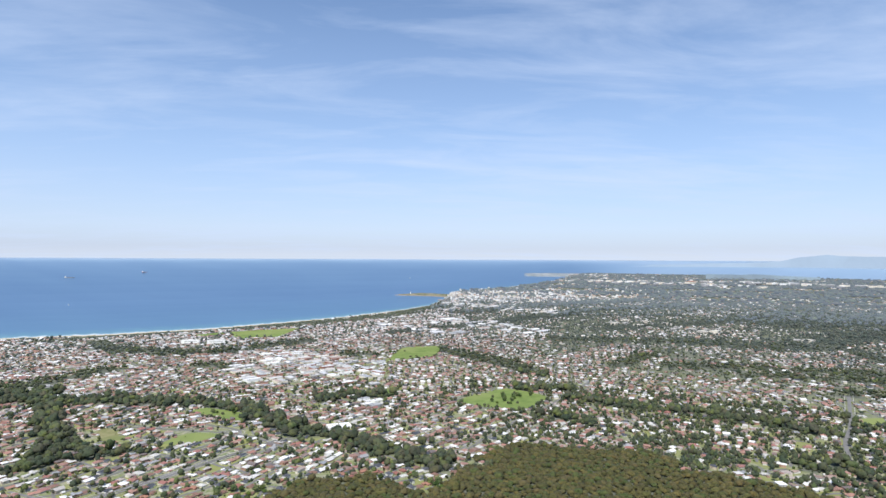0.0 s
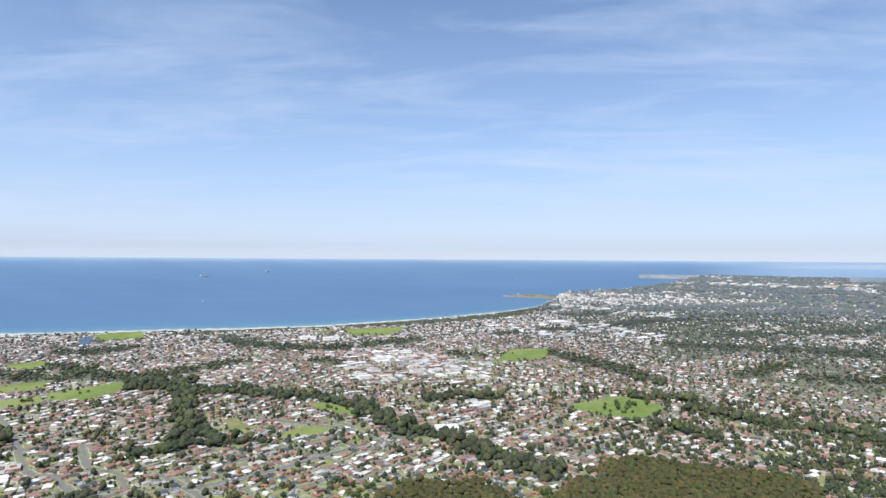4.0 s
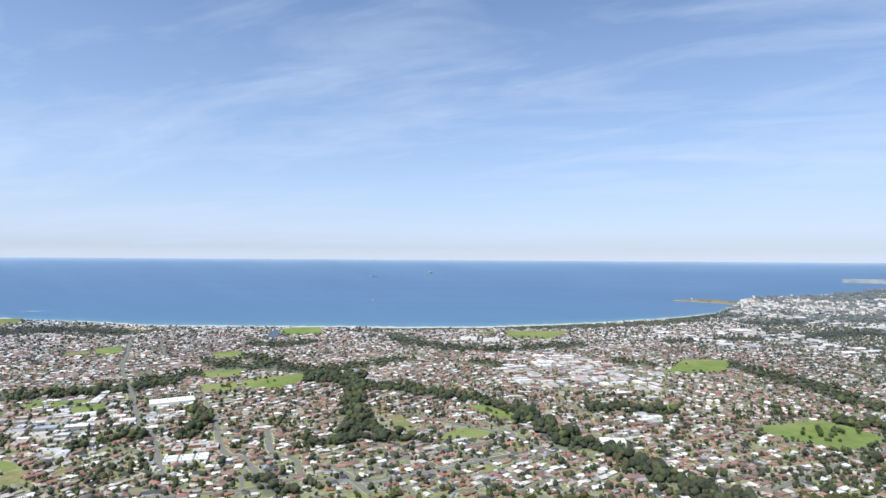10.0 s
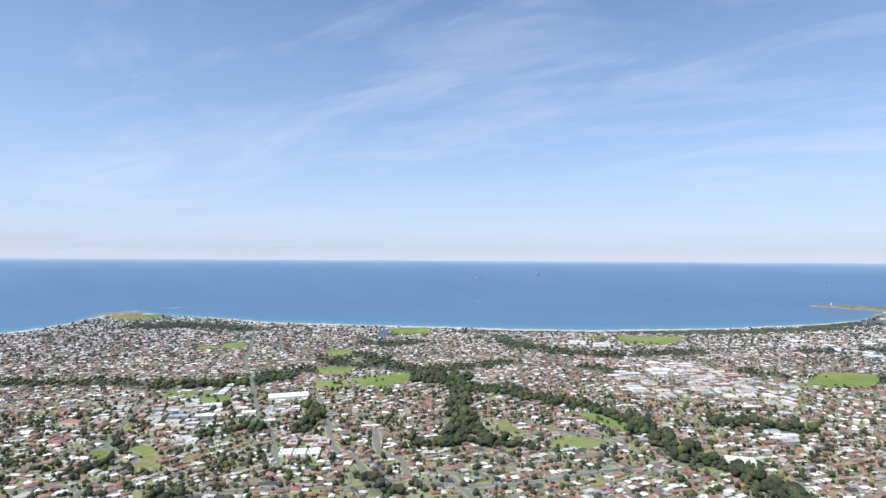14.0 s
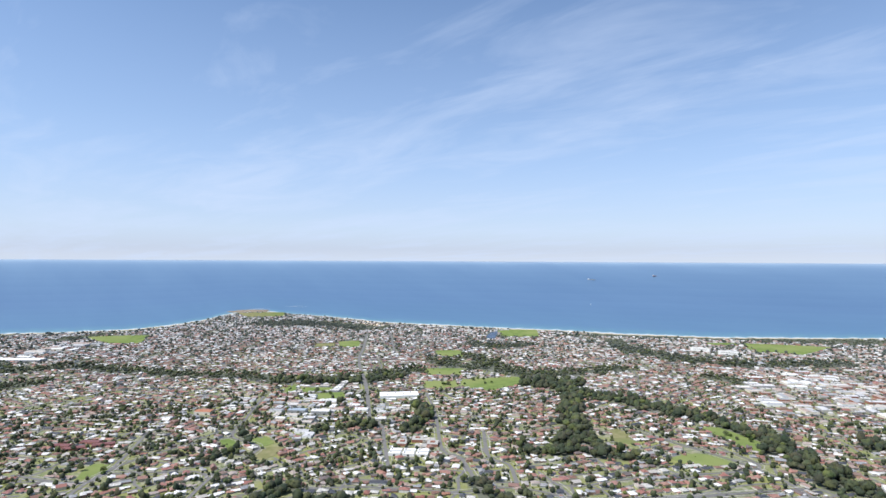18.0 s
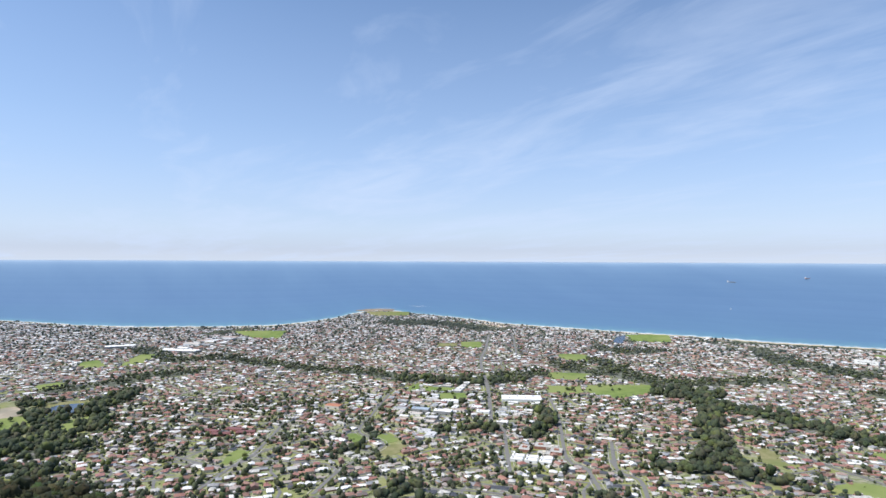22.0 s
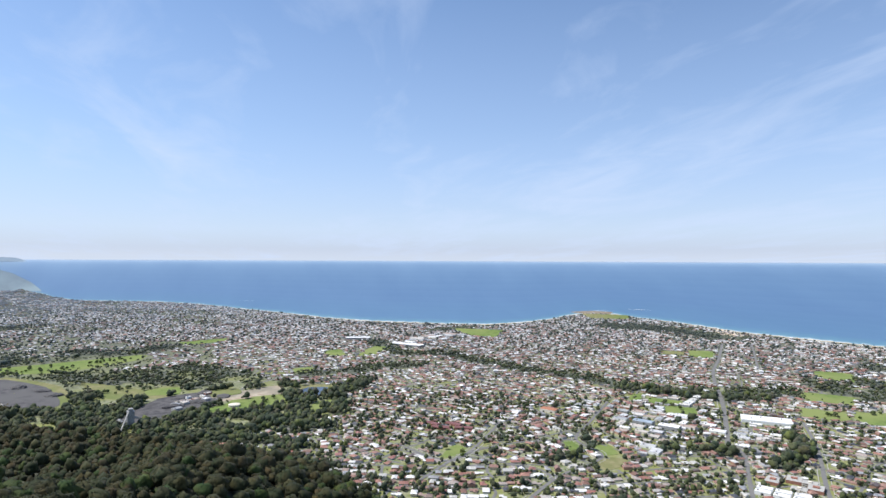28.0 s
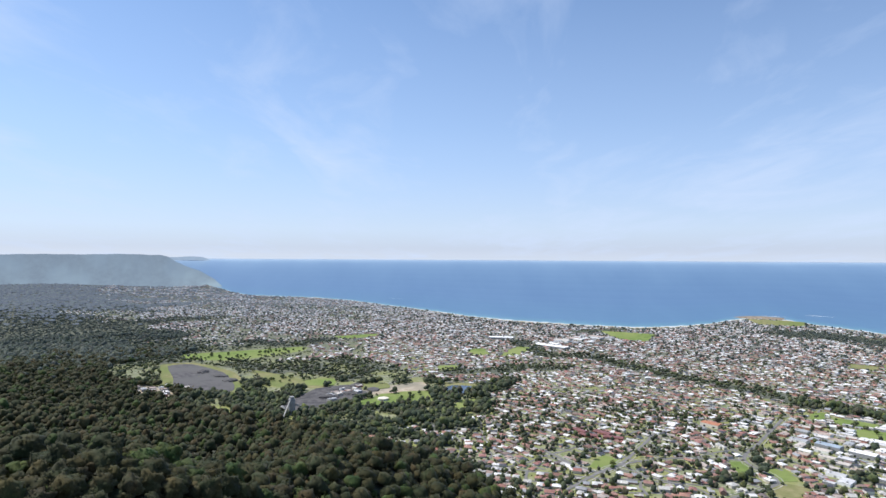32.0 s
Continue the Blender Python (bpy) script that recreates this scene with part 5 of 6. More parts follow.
p = scatter((-6000, -3600), (4500, 6400), 18.0)
p = p[polar(p[:, 0], p[:, 1])[1] >= 1900]
q = scatter((-2000, -1300), (2000, 2000), 9.5)
q = q[polar(q[:, 0], q[:, 1])[1] < 1900]
p = np.concatenate([p, q[~roofed(q)]])
p = p[in_sight(p, 6500) & on_land(p, 110) & ~hill_bush(p)]
p = p[rng.random(len(p)) < np.where(polar(p[:, 0], p[:, 1])[1] < 1900, 0.9, 0.75)]
az, d = polar(p[:, 0], p[:, 1])
k = rng.random(len(p)) < np.where(d < 1900, 0.27 + 0.10 * smooth((-az - 40) / 15), 0.46) * np.clip(1 + 0.6 * waves(p, 220, 9) + 0.9 * waves(p, 75, 10), 0.12, 2.2) * np.where(d > 1900, (1 + 1.5 * smooth((az + 2) / 14)) * (1 - 0.5 * smooth((-az - 82) / 15)), 1 + 1.7 * smooth((az - 5) / 14)) * np.where(az < -96, 1.3, 1)
p = p[k]
p = p[~in_open(p, 1) & ~on_road(p, 2) & free_of(p, 3) & ~in_wood(p) & ~in_belt(p)]
d = polar(p[:, 0], p[:, 1])[1]
GARDEN = p
near_tree = np.argsort(d)[:260]
rest = np.ones(len(p), bool)
rest[near_tree] = False
a = p[rest & (d < 1900)]
da = polar(a[:, 0], a[:, 1])[1]
trees("garden_trees", a[da < 1380], 3.7, "mixed green garden and street trees among the houses", MEDIUM, m_leaves, 1.3, 6, 0.42)
trees("garden_trees_beyond", a[da >= 1380], 3.8, "mixed dark green trees among the houses further off", LIGHT, m_leaves, 1.3, 27, 0.42)
b = p[rest & (d >= 1900)]
d = polar(b[:, 0], b[:, 1])[1]
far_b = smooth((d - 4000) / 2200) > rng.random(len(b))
hazed_b = (smooth((d - 2300) / 1300) > rng.random(len(b))) & ~far_b
trees("grey_green_garden_trees", b[hazed_b], 5.6, "grey-green gum trees scattered through distant suburbs, paled by painted haze", TINY, m_hazed_gum, 1.0, 24)
trees("far_garden_trees", b[far_b], 6.6, "far trees among the last suburbs with painted blue haze", TINY, m_haze_glow_leaves, 0.7, 19)
b = b[~far_b & ~hazed_b]
trees("distant_garden_trees", b, 6.4, "dark green trees scattered through distant suburbs", SMALL, m_leaves, 1.0, 7)

# shrubs and hedges in the gardens
p = HOUSES[hd < 2300]
p = np.concatenate([p + rng.normal(0, 9.5, p.shape) for _ in range(2)])
p = p[~on_road(p, 1) & free_of(p, 1)]
BUSH = []
for k in range(6):
    v, f = clump(1, 90 + k, 0.75, 0.35)
    BUSH.append((v + [0, 0, 0.4], f, np.zeros(len(f), int)))
trees("garden_shrubs", p, 1.9, "green shrubs and hedges in the gardens", BUSH, m_shrub, 1.0, 17)

# ---- the farthest distance: a backdrop, blue haze put in as an even glow ----
HAZE_GLOW = (0.41, 0.53, 0.70)


def backdrop(name, az, rise, first, steps, base, strength, label, folds=0.0, reach=1.5):
    """A far sheet of land past everything else. first: radius of its foot; rise: slope of its skyline seen from the flight."""
    a = np.radians(az)
    rise = np.maximum(rise, 0.0008 - 412 / shore_at(az))
    crest = rise + 0.00022 * np.sin(az * 3.7 + 1) + 0.00012 * np.sin(az * 17) + 0.0003 * np.sin(az * 1.1)
    foot = (height(MID[0] + np.sin(a) * first, MID[1] + np.cos(a) * first) - 4 - EYE) / first
    last = np.maximum(np.minimum(first * reach, (EYE - 6) / np.maximum(-crest, 1e-4)), first * 1.01)
    rows = []
    for k in range(steps + 1):
        f = k / steps
        fold = folds * math.sin(math.pi * f) * (np.sin(az * 2.1 + 2.2 * f) + 0.6 * np.sin(az * 5.3 - 1.5 * f) + 0.35 * np.sin(az * 11.7 + 3 * f))
        r = first + (last - first) * f + fold * 9 * np.clip((crest - foot) / 0.03, 0, 1)
        slope = foot + (crest - foot) * (1.25 * f - 0.25 * f * f if k < steps else 1.0)
        rows.append(np.column_stack([MID[0] + np.sin(a) * r, MID[1] + np.cos(a) * r, np.maximum(EYE + slope * r, 1.0 if k else -4.0)]))
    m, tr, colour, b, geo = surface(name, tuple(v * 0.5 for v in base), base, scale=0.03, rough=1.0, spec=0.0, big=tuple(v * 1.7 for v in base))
    b.inputs["Emission Color"].default_value, b.inputs["Emission Strength"].default_value = (*HAZE_GLOW, 1), strength
    ob = new(name, mesh_of(name, bent(np.concatenate(rows)), grid_faces(steps + 1, len(az))[:, ::-1], [m], shade=True))
    return tagged(ob, label, "backdrop", kind="structure")


az = np.arange(-150, -110.1, 0.15)
backdrop("escarpment_backdrop", az, np.interp(az, [-150, -127, -118, -115.4, -114.7, -114.1, -113.4, -112.2, -111.4, -110.9, -110.1], [0.0036, 0.0036, 0.0051, 0.0045, 0.0018, -0.0062, -0.0125, -0.0200, -0.0280, -0.0325, -0.0445]), np.full(len(az), 9150.0), 12, (0.062, 0.082, 0.080), 0.42, "escarpment plateau up the coast with painted blue haze glow", 8.0)
az = np.arange(-116, -111.4, 0.15)
backdrop("cape_backdrop", az, np.interp(az, [-116, -114, -112.9, -112.3, -111.9, -111.5], [0.001, 0.0014, 0.0022, 0.0014, -0.0008, -0.0036]), np.full(len(az), 105000.0), 5, (0.05, 0.07, 0.08), 0.66, "far headland at the end of the coast with painted pale blue haze glow")
az = np.arange(22.0, 62, 0.3)
backdrop("southern_plain_backdrop", az, np.interp(az, [22.0, 24.0, 27.2, 31.0, 34.2, 35.5, 37.6, 39.0, 41.0, 62], [-0.0104, -0.0085, -0.0060, -0.0042, -0.0010, 0.0042, 0.0088, 0.0068, 0.0056, 0.006]), np.full(len(az), 40000.0), 8, (0.020, 0.026, 0.030), 0.86, "far shore and hills to the south with painted pale blue haze glow", 0.0, 1.2)
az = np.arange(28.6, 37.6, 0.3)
backdrop("lakeside_hill_backdrop", az, np.interp(az, [28.6, 30.0, 32.0, 33.0, 34.2, 35.6, 37.6], [-0.0300, -0.0235, -0.0212, -0.0207, -0.0224, -0.0262, -0.0300]), np.full(len(az), 13900.0), 5, (0.05, 0.065, 0.065), 0.42, "dark wooded hill by the far lake with painted blue haze glow", 10.0, 1.12)
p = scatter((750, 4400), (12000, 17500), 74.0)
az, d = polar(p[:, 0], p[:, 1])
p = p[(az < 46) & (d > 6400) & (d < 17500) & on_land(p, 220) & (waves(p, 1300, 12) > -0.5) & (rng.random(len(p)) < np.clip(10000 / d, 0, 1))]
trees("far_plain_trees", p, 27.0, "tree cover over the far southern plain with painted blue haze", TINY, m_haze_glow_leaves, 0.5, 8)
p = scatter((-9600, -4200), (-5600, 0), 48.0)
az, d = polar(p[:, 0], p[:, 1])
p = p[(az > -122) & (d > 6400) & (d < 9300) & on_land(p, 160) & ~hill_bush(p) & (waves(p, 500, 31) > -0.1)]
trees("far_village_trees", p, 15.0, "trees among the far northern villages with painted blue haze", TINY, m_haze_glow_leaves, 0.35, 25)

# pale blocks and houses of the town centre and the port
p = np.array([1250.0, 6750.0]) + rng.normal(0, 1, (1300, 2)) * [620, 640]
p = np.concatenate([p, np.array([3900.0, 15600.0]) + rng.normal(0, 1, (500, 2)) * [900, 800], np.array([4200.0, 11200.0]) + rng.normal(0, 1, (180, 2)) * [1100, 500]])
p = p[on_land(p, 130) & free_of(p, 8)]
n = len(p)
big = 1 + np.clip((polar(p[:, 0], p[:, 1])[1] - 7000) / 4500, 0, 1.4)
size = np.stack([rng.uniform(13, 34, n) * big, rng.uniform(10, 22, n) * big, rng.choice([4.0, 6.5, 9.5, 16.0], n, p=[0.4, 0.3, 0.2, 0.1]) * big ** 0.5], 1)
town = strewn("town_buildings", [template("gable"), template("hip")], rng.choice(2, n), p, height(p[:, 0], p[:, 1]), GRID + rng.choice([0, math.pi / 2], n) + rng.normal(0, 0.1, n), size, [m_walls, m_hazed_roofs])
tagged(town, "pale shops, offices and flats packed round the town centre and port", "buildings", kind="stuff")

# ---- the nearest houses, each with its own walls, roof, windows and door ----
def roofing(name, c):
    d = tuple(v * 0.68 for v in c)
    return surface(name, d, c, scale=0.5, rough=0.65, bump=0.3, bump_scale=2.5)[0]


def rendered(name, c):
    return surface(name, tuple(v * 0.82 for v in c), c, scale=0.5, rough=0.9)[0]


def rake(bm, lx, ly, h, wings):
    for wx, wy, x, y, g in wings:
        hip(bm, wx * lx, wy * ly, h, 0.24 * min(wx * lx, wy * ly), over=0.55, x=x * lx, y=y * ly, gable=g)


LAYOUTS = {"hip": [(1, 1, 0, 0, False)], "gable": [(1, 1, 0, 0, True)], "ell": [(1, 0.62, 0, 0.19, False), (0.46, 1, -0.27, 0, False)], "tee": [(1, 0.6, 0, 0.2, True), (0.42, 1, 0.2, 0, True)]}


def house(layout, lx, ly, storeys, wall, roof, label, panels=False, chimney=False):
    ob = tagged(new("house"), label, "house", "suburban houses nearest the flight")
    wings, h = LAYOUTS[layout], 2.9 * storeys
    bm = bmesh.new()
    for wx, wy, x, y, g in wings:
        box(bm, (x - wx / 2) * lx, (y - wy / 2) * ly, -2.0, (x + wx / 2) * lx, (y + wy / 2) * ly, h)
    part("wall", bm, wall, ob)
    bm = bmesh.new()
    rake(bm, lx, ly, h, wings)
    part("roof", bm, roof, ob)
    for k in range(2):
        bm = bmesh.new()
        c = lx * (-0.3 + 0.3 * k)
        s = 1 if k != 1 else -1
        y = ly / 2 if s > 0 else (-ly / 2 if layout in ("hip", "gable") else ly * (0.19 - 0.31))
        box(bm, c - 0.9, y - 0.07, h - 2.0, c + 0.9, y + 0.07, h - 0.8)
        part("window", bm, m_glass, ob)
    bm = bmesh.new()
    box(bm, lx / 2 - 0.06, -0.2 + 0.19 * ly, 0, lx / 2 + 0.08, 0.8 + 0.19 * ly, 2.1)
    part("front_door", bm, m_white, ob)
    if panels:
        bm = bmesh.new()
        w = wings[0]
        y0, b = w[3] * ly, w[1] * ly / 2
        rise = 0.24 * min(w[0] * lx, w[1] * ly)
        for px in (-2.6, -0.8, 1.0):
            v = [(px + w[2] * lx + dx, y0 - (b + 0.55) * (1 - t), h + rise * t + 0.12) for dx, t in ((0, 0.25), (1.6, 0.25), (1.6, 0.75), (0, 0.75))]
            bm.faces.new([bm.verts.new(q) for q in v])
        part("solar_panels", bm, m_glass, ob, "dark blue solar panels")
    if chimney:
        bm = bmesh.new()
        box(bm, lx * 0.2, ly * 0.1, h, lx * 0.2 + 0.7, ly * 0.1 + 0.7, h + 0.24 * ly * 0.62 + 1.0)
        part("chimney", bm, m_brick, ob)
    return ob


t_red, t_brown, t_orange = roofing("red_tiles", (0.28, 0.125, 0.10)), roofing("brown_tiles", (0.22, 0.13, 0.10)), roofing("orange_tiles", (0.35, 0.18, 0.125))
t_char, t_grey, t_pale, t_white = roofing("charcoal_metal", (0.09, 0.095, 0.11)), roofing("grey_metal", (0.32, 0.33, 0.35)), roofing("pale_metal", (0.56, 0.55, 0.52)), roofing("white_metal", (0.80, 0.80, 0.79))
w_brick, w_cream, w_white, w_blond = rendered("dark_brick", (0.36, 0.21, 0.15)), rendered("cream_walls", (0.68, 0.62, 0.52)), rendered("white_walls", (0.78, 0.77, 0.74)), rendered("blond_brick", (0.56, 0.44, 0.31))
DESIGNS = [
    house("hip", 14, 10, 1, w_brick, t_red, "brick house with a hipped red tile roof", chimney=True),
    house("ell", 15, 12, 1, w_blond, t_brown, "blond-brick house with an L-shaped brown tile roof"),
    house("tee", 15, 12, 1, w_cream, t_grey, "cream house with grey metal gable roofs", panels=True),
    house("ell", 14, 11, 1, w_brick, t_orange, "brick house with an L-shaped orange tile roof", chimney=True),
    house("hip", 13, 10, 2, w_white, t_char, "white two-storey house with a charcoal hipped roof", panels=True),
    house("gable", 13, 9, 1, w_white, t_white, "white weatherboard house with a white metal gable roof"),
    house("hip", 15, 10, 1, w_cream, t_pale, "cream house with a pale metal hipped roof"),
    house("ell", 16, 12, 1, w_brick, t_red, "brick house with an L-shaped red tile roof", panels=True),
    house("tee", 14, 11, 2, w_blond, t_brown, "two-storey blond-brick house with brown tile gables"),
    house("hip", 12, 10, 1, w_blond, t_brown, "small blond-brick house with a hipped brown roof", chimney=True),
    house("ell", 15, 11, 1, w_white, t_char, "white house with an L-shaped dark roof"),
    house("gable", 12, 9, 1, w_brick, t_orange, "small brick house with an orange gable roof"),
]
r5 = random.Random(5)
for k, i in enumerate(near_ids):
    x, y = HOUSES[i]
    m, s = placed(x, y, turn[i] + r5.choice((0, math.pi / 2, math.pi, -math.pi / 2)) + r5.gauss(0, 0.05))
    if k < len(DESIGNS):
        DESIGNS[k].matrix_basis = m
    else:
        copy_thing(DESIGNS[r5.choice((0, 1, 1, 2, 2, 3, 4, 4, 5, 5, 6, 6, 7, 8, 9, 10, 10, 11))], m)


# ---- the nearest garden trees, with trunk, limbs and crown ----
def tree(seed, radius, tall, mat, label):
    ob = tagged(new("tree"), label, "tree", "garden trees nearest the flight")
    r = random.Random(seed)
    bm = bmesh.new()
    for a in range(4):
        ang, lean = a * 1.57 + r.uniform(0, 0.6), (0.0 if a == 0 else 0.5)
        top = Vector((math.cos(ang) * radius * lean, math.sin(ang) * radius * lean, tall * (0.62 + 0.08 * a)))
        foot = Vector((0, 0, -0.5)) if a == 0 else Vector((0, 0, tall * 0.25))
        w0, w1 = (0.09 * radius, 0.04 * radius) if a == 0 else (0.05 * radius, 0.02 * radius)
        ring = []
        for q, w in ((foot, w0), (top, w1)):
            ring.append([bm.verts.new(q + Vector((math.cos(t) * w, math.sin(t) * w, 0))) for t in (0, 1.05, 2.09, 3.14, 4.19, 5.24)])
        for t in range(6):
            bm.faces.new((ring[0][t], ring[0][(t + 1) % 6], ring[1][(t + 1) % 6], ring[1][t]))
    part("trunk", bm, m_bark, ob)
    v, f, _ = dome(seed, 3, 200, 0.10, 0.34)
    v = v * [radius, radius, tall * 0.62] + [0, 0, tall * 0.25]
    c = new("crown", mesh_of("crown", v, f, [mat], values={"tone": np.full(len(v), r.random())}))
    c.parent = ob
    return ob


m_bright = leafy("bright_foliage", [(0.085, 0.125, 0.030), (0.070, 0.105, 0.028), (0.100, 0.135, 0.034), (0.060, 0.090, 0.026)], ((0.8, 0.9, 0.8), (1.2, 1.1, 0.9)))
KINDS = [tree(1, 4.2, 9, m_leaves, "dark green broad garden tree"), tree(2, 5.4, 12, m_gum, "tall olive gum tree beside houses"), tree(3, 3.4, 6.5, m_bright, "bright green round garden tree"),
         tree(4, 4.6, 8, m_bright, "spreading light green garden tree"), tree(5, 6.2, 13, m_leaves, "large dark fig tree between houses"), tree(6, 3.0, 8, m_gum, "slender olive garden tree")]
for k, i in enumerate(near_tree):
    x, y = GARDEN[i]
    m, s = placed(x, y, r5.uniform(0, 6.28))
    ob = KINDS[k % 6]
    if k < 6:
        ob.matrix_basis = m
    else:
        copy_thing(ob, m)


# trees standing in the open parks
for k, (cx, cy, rx, ry, count) in enumerate([(320, 1760, 70, 40, 16), (300, 1690, 60, 30, 8), (-1330, 1690, 60, 30, 6), (-1360, 1560, 50, 40, 6), (-1590, 1200, 40, 20, 5), (-1880, 60, 60, 40, 8), (-480, 1610, 40, 20, 5), (-1290, 500, 20, 20, 3), (-60, 2600, 90, 30, 7), (-2560, -760, 90, 110, 22), (-2740, -600, 90, 90, 22), (-2460, -860, 60, 40, 10), (-2150, -400, 80, 70, 14)]):
    for i in range(count):
        m, s = placed(cx + r5.gauss(0, 0.5) * rx, cy + r5.gauss(0, 0.5) * ry, r5.uniform(0, 6.28))
        copy_thing(KINDS[(0, 4, 1, 3)[(i + k) % 4]], m)


# ---- landmarks ----
SHIPS = [(-7308, 17038), (-6740, 12240), (152, 12536), (-2889, 5256), (-4628, 3045), (-6340, -344)]
def far_thing(ob, x, y, turn=0.0, z=None):
    m, s = placed(x, y, turn, z)
    ob.matrix_basis = m
    ob.scale = (s, s, s)
    return ob


def drum(bm, r0, r1, z0, z1, x=0.0, y=0.0, n=14):
    rings = [[bm.verts.new((x + math.cos(6.2832 * k / n) * r, y + math.sin(6.2832 * k / n) * r, z)) for k in range(n)] for r, z in ((r0, z0), (r1, z1))]
    for k in range(n):
        bm.faces.new((rings[0][k], rings[0][(k + 1) % n], rings[1][(k + 1) % n], rings[1][k]))
    bm.faces.new(rings[1])
    bm.faces.new(rings[0][::-1])


m_scrub = surface("coast_scrub", (0.10, 0.11, 0.06), (0.22, 0.20, 0.14), scale=0.02, rough=0.95)[0]


def island(name, points, top, material, label, category):
    """A low headland: rocky rim and a flatter grassy crown, in one sheet."""
    edge = rounded(points, 6)
    mid = edge.mean(0)
    n = len(edge)
    rings = [(1.02, -3), (0.96, 2.2), (0.86, top * 0.7), (0.5, top), (0.02, top)]
    wob = 1 + 0.05 * np.sin(np.arange(n) * 1.9)
    p = np.concatenate([np.column_stack([mid + (edge - mid) * (f * wob)[:, None], np.full(n, z)]) for f, z in rings])
    f = np.array([(k * n + i, k * n + (i + 1) % n, (k + 1) * n + (i + 1) % n, (k + 1) * n + i) for k in range(len(rings) - 1) for i in range(n)])
    idx = np.repeat([0, 0, 1, 1], n)
    q = bent(p)
    a, b, c = q[f[2 * n, 0]], q[f[2 * n, 1]], q[f[2 * n, 2]]
    if np.cross(b - a, c - a)[2] < 0:
        f = f[:, ::-1]
    return tagged(new(name, mesh_of(name, q, f, [material if material is m_hazed_port else m_rock, material], idx)), label, category, kind="structure")


# scrub and rim paled and blued, distance haze painted into the colour
m_hazed_port = surface("hazed_port_scrub", (0.16, 0.19, 0.21), (0.26, 0.28, 0.29), scale=0.01, rough=0.95, spec=0.1)[0]
island("harbour_headland", [(-90, 6720), (0, 6960), (240, 7140), (585, 6840), (705, 6375), (540, 6345), (270, 6570)], 9, m_scrub, "low scrubby headland with rocky rim by the harbour", "headland")
island("port_headland", [(3050, 14300), (3300, 15500), (3800, 17600), (5600, 17300), (5300, 15300), (4700, 13900), (3900, 13950)], 14, m_hazed_port, "distant low port headland", "headland")
island("cape_rocks", [(-4515, 2340), (-4590, 2550), (-4440, 2685), (-4275, 2550), (-4350, 2400)], 3.5, m_rock, "rock shelf at the tip of the point", "rocks")

light = tagged(new("lighthouse"), "white lighthouse tower on the harbour headland", "lighthouse")
bm = bmesh.new()
drum(bm, 4.6, 3.2, 0, 24)
part("tower", bm, m_white, light)
bm = bmesh.new()
drum(bm, 4.2, 4.2, 24, 25)
part("gallery", bm, m_white, light)
bm = bmesh.new()
drum(bm, 2.4, 2.4, 25, 28.5)
part("lantern", bm, m_glass, light)
bm = bmesh.new()
drum(bm, 2.8, 0.3, 28.5, 31)
part("dome", bm, m_white, light)
far_thing(light, 90, 6885, 0, 8)

# coal washery: tower with a sloping conveyor gallery, bins and a white chute
works = tagged(new("coal_washery"), "grey steel coal washery tower with sloping white conveyor", "coal washery")
bm = bmesh.new()
box(bm, -9, -8, -2, 9, 8, 42)
box(bm, -6, -5, 42, 7, 5, 48)
part("tower", bm, m_steel, works)
for k in range(4):
    bm = bmesh.new()
    box(bm, -9.15, -6, 4 + 8 * k, -8.9, 6, 7 + 8 * k)
    part("window", bm, m_glass, works)


def gantry(name, a, b, w, h, mat):
    bm = bmesh.new()
    a, b = Vector(a), Vector(b)
    d = (b - a).normalized()
    s = d.cross(Vector((0, 0, 1))).normalized() * w / 2
    u = Vector((0, 0, h))
    v = [bm.verts.new(q) for q in (a - s, a + s, a + s + u, a - s + u, b - s, b + s, b + s + u, b - s + u)]
    for f in ((0, 1, 2, 3), (7, 6, 5, 4), (0, 4, 5, 1), (1, 5, 6, 2), (2, 6, 7, 3), (3, 7, 4, 0)):
        bm.faces.new([v[i] for i in f])
    return part(name, bm, mat, works)


gantry("conveyor", (6, -4, 42), (40, -26, 2), 3, 2.6, m_kerb)
gantry("conveyor", (-8, 4, 26), (-60, 30, 4), 4, 3.2, m_steel)
gantry("conveyor", (-8, 0, 22), (-40, 62, 3), 3.5, 3, m_steel)
for k in range(5):
    bm = bmesh.new()
    x, y, z = 11 + 6 * k, -7.2 - 3.9 * k, 36 - 7 * k
    box(bm, x - 0.5, y - 0.5, -1, x + 0.5, y + 0.5, z)
    part("trestle", bm, m_steel, works)
for k in range(2):
    bm = bmesh.new()
    drum(bm, 7, 7, -1, 15, -30 + 17 * k, -22)
    drum(bm, 7, 1, 15, 19, -30 + 17 * k, -22)
    part("coal_bin", bm, m_steel, works)
far_thing(works, -1687, -252, radians(20))

# coal heaps in the yard
def heap(r, h):
    ob = tagged(new("coal_heap"), "black conical heap of coal in the yard", "coal heap", "coal heaps")
    v, f = clump(3, int(r), 1.0, 0.12)
    v = v[:, :] * [r, r * 0.8, h]
    v[:, 2] = np.maximum(v[:, 2], -1.0)
    me = new("coal", mesh_of("coal", v, f, [m_coal]))
    me.parent = ob
    return ob


heap_one = heap(26, 9)
for k, (x, y) in enumerate([(-2000, -190), (-1930, -140), (-1880, -190), (-2040, -130), (-1990, -70), (-2150, -620), (-2080, -560), (-2200, -700)]):
    m, s = placed(x, y, k * 0.9)
    ob = heap_one if k == 0 else copy_thing(heap_one, m)
    ob.matrix_basis = m
    ob.scale = (1 + 0.1 * (k % 3), 1, 0.7 + 0.15 * (k % 4))

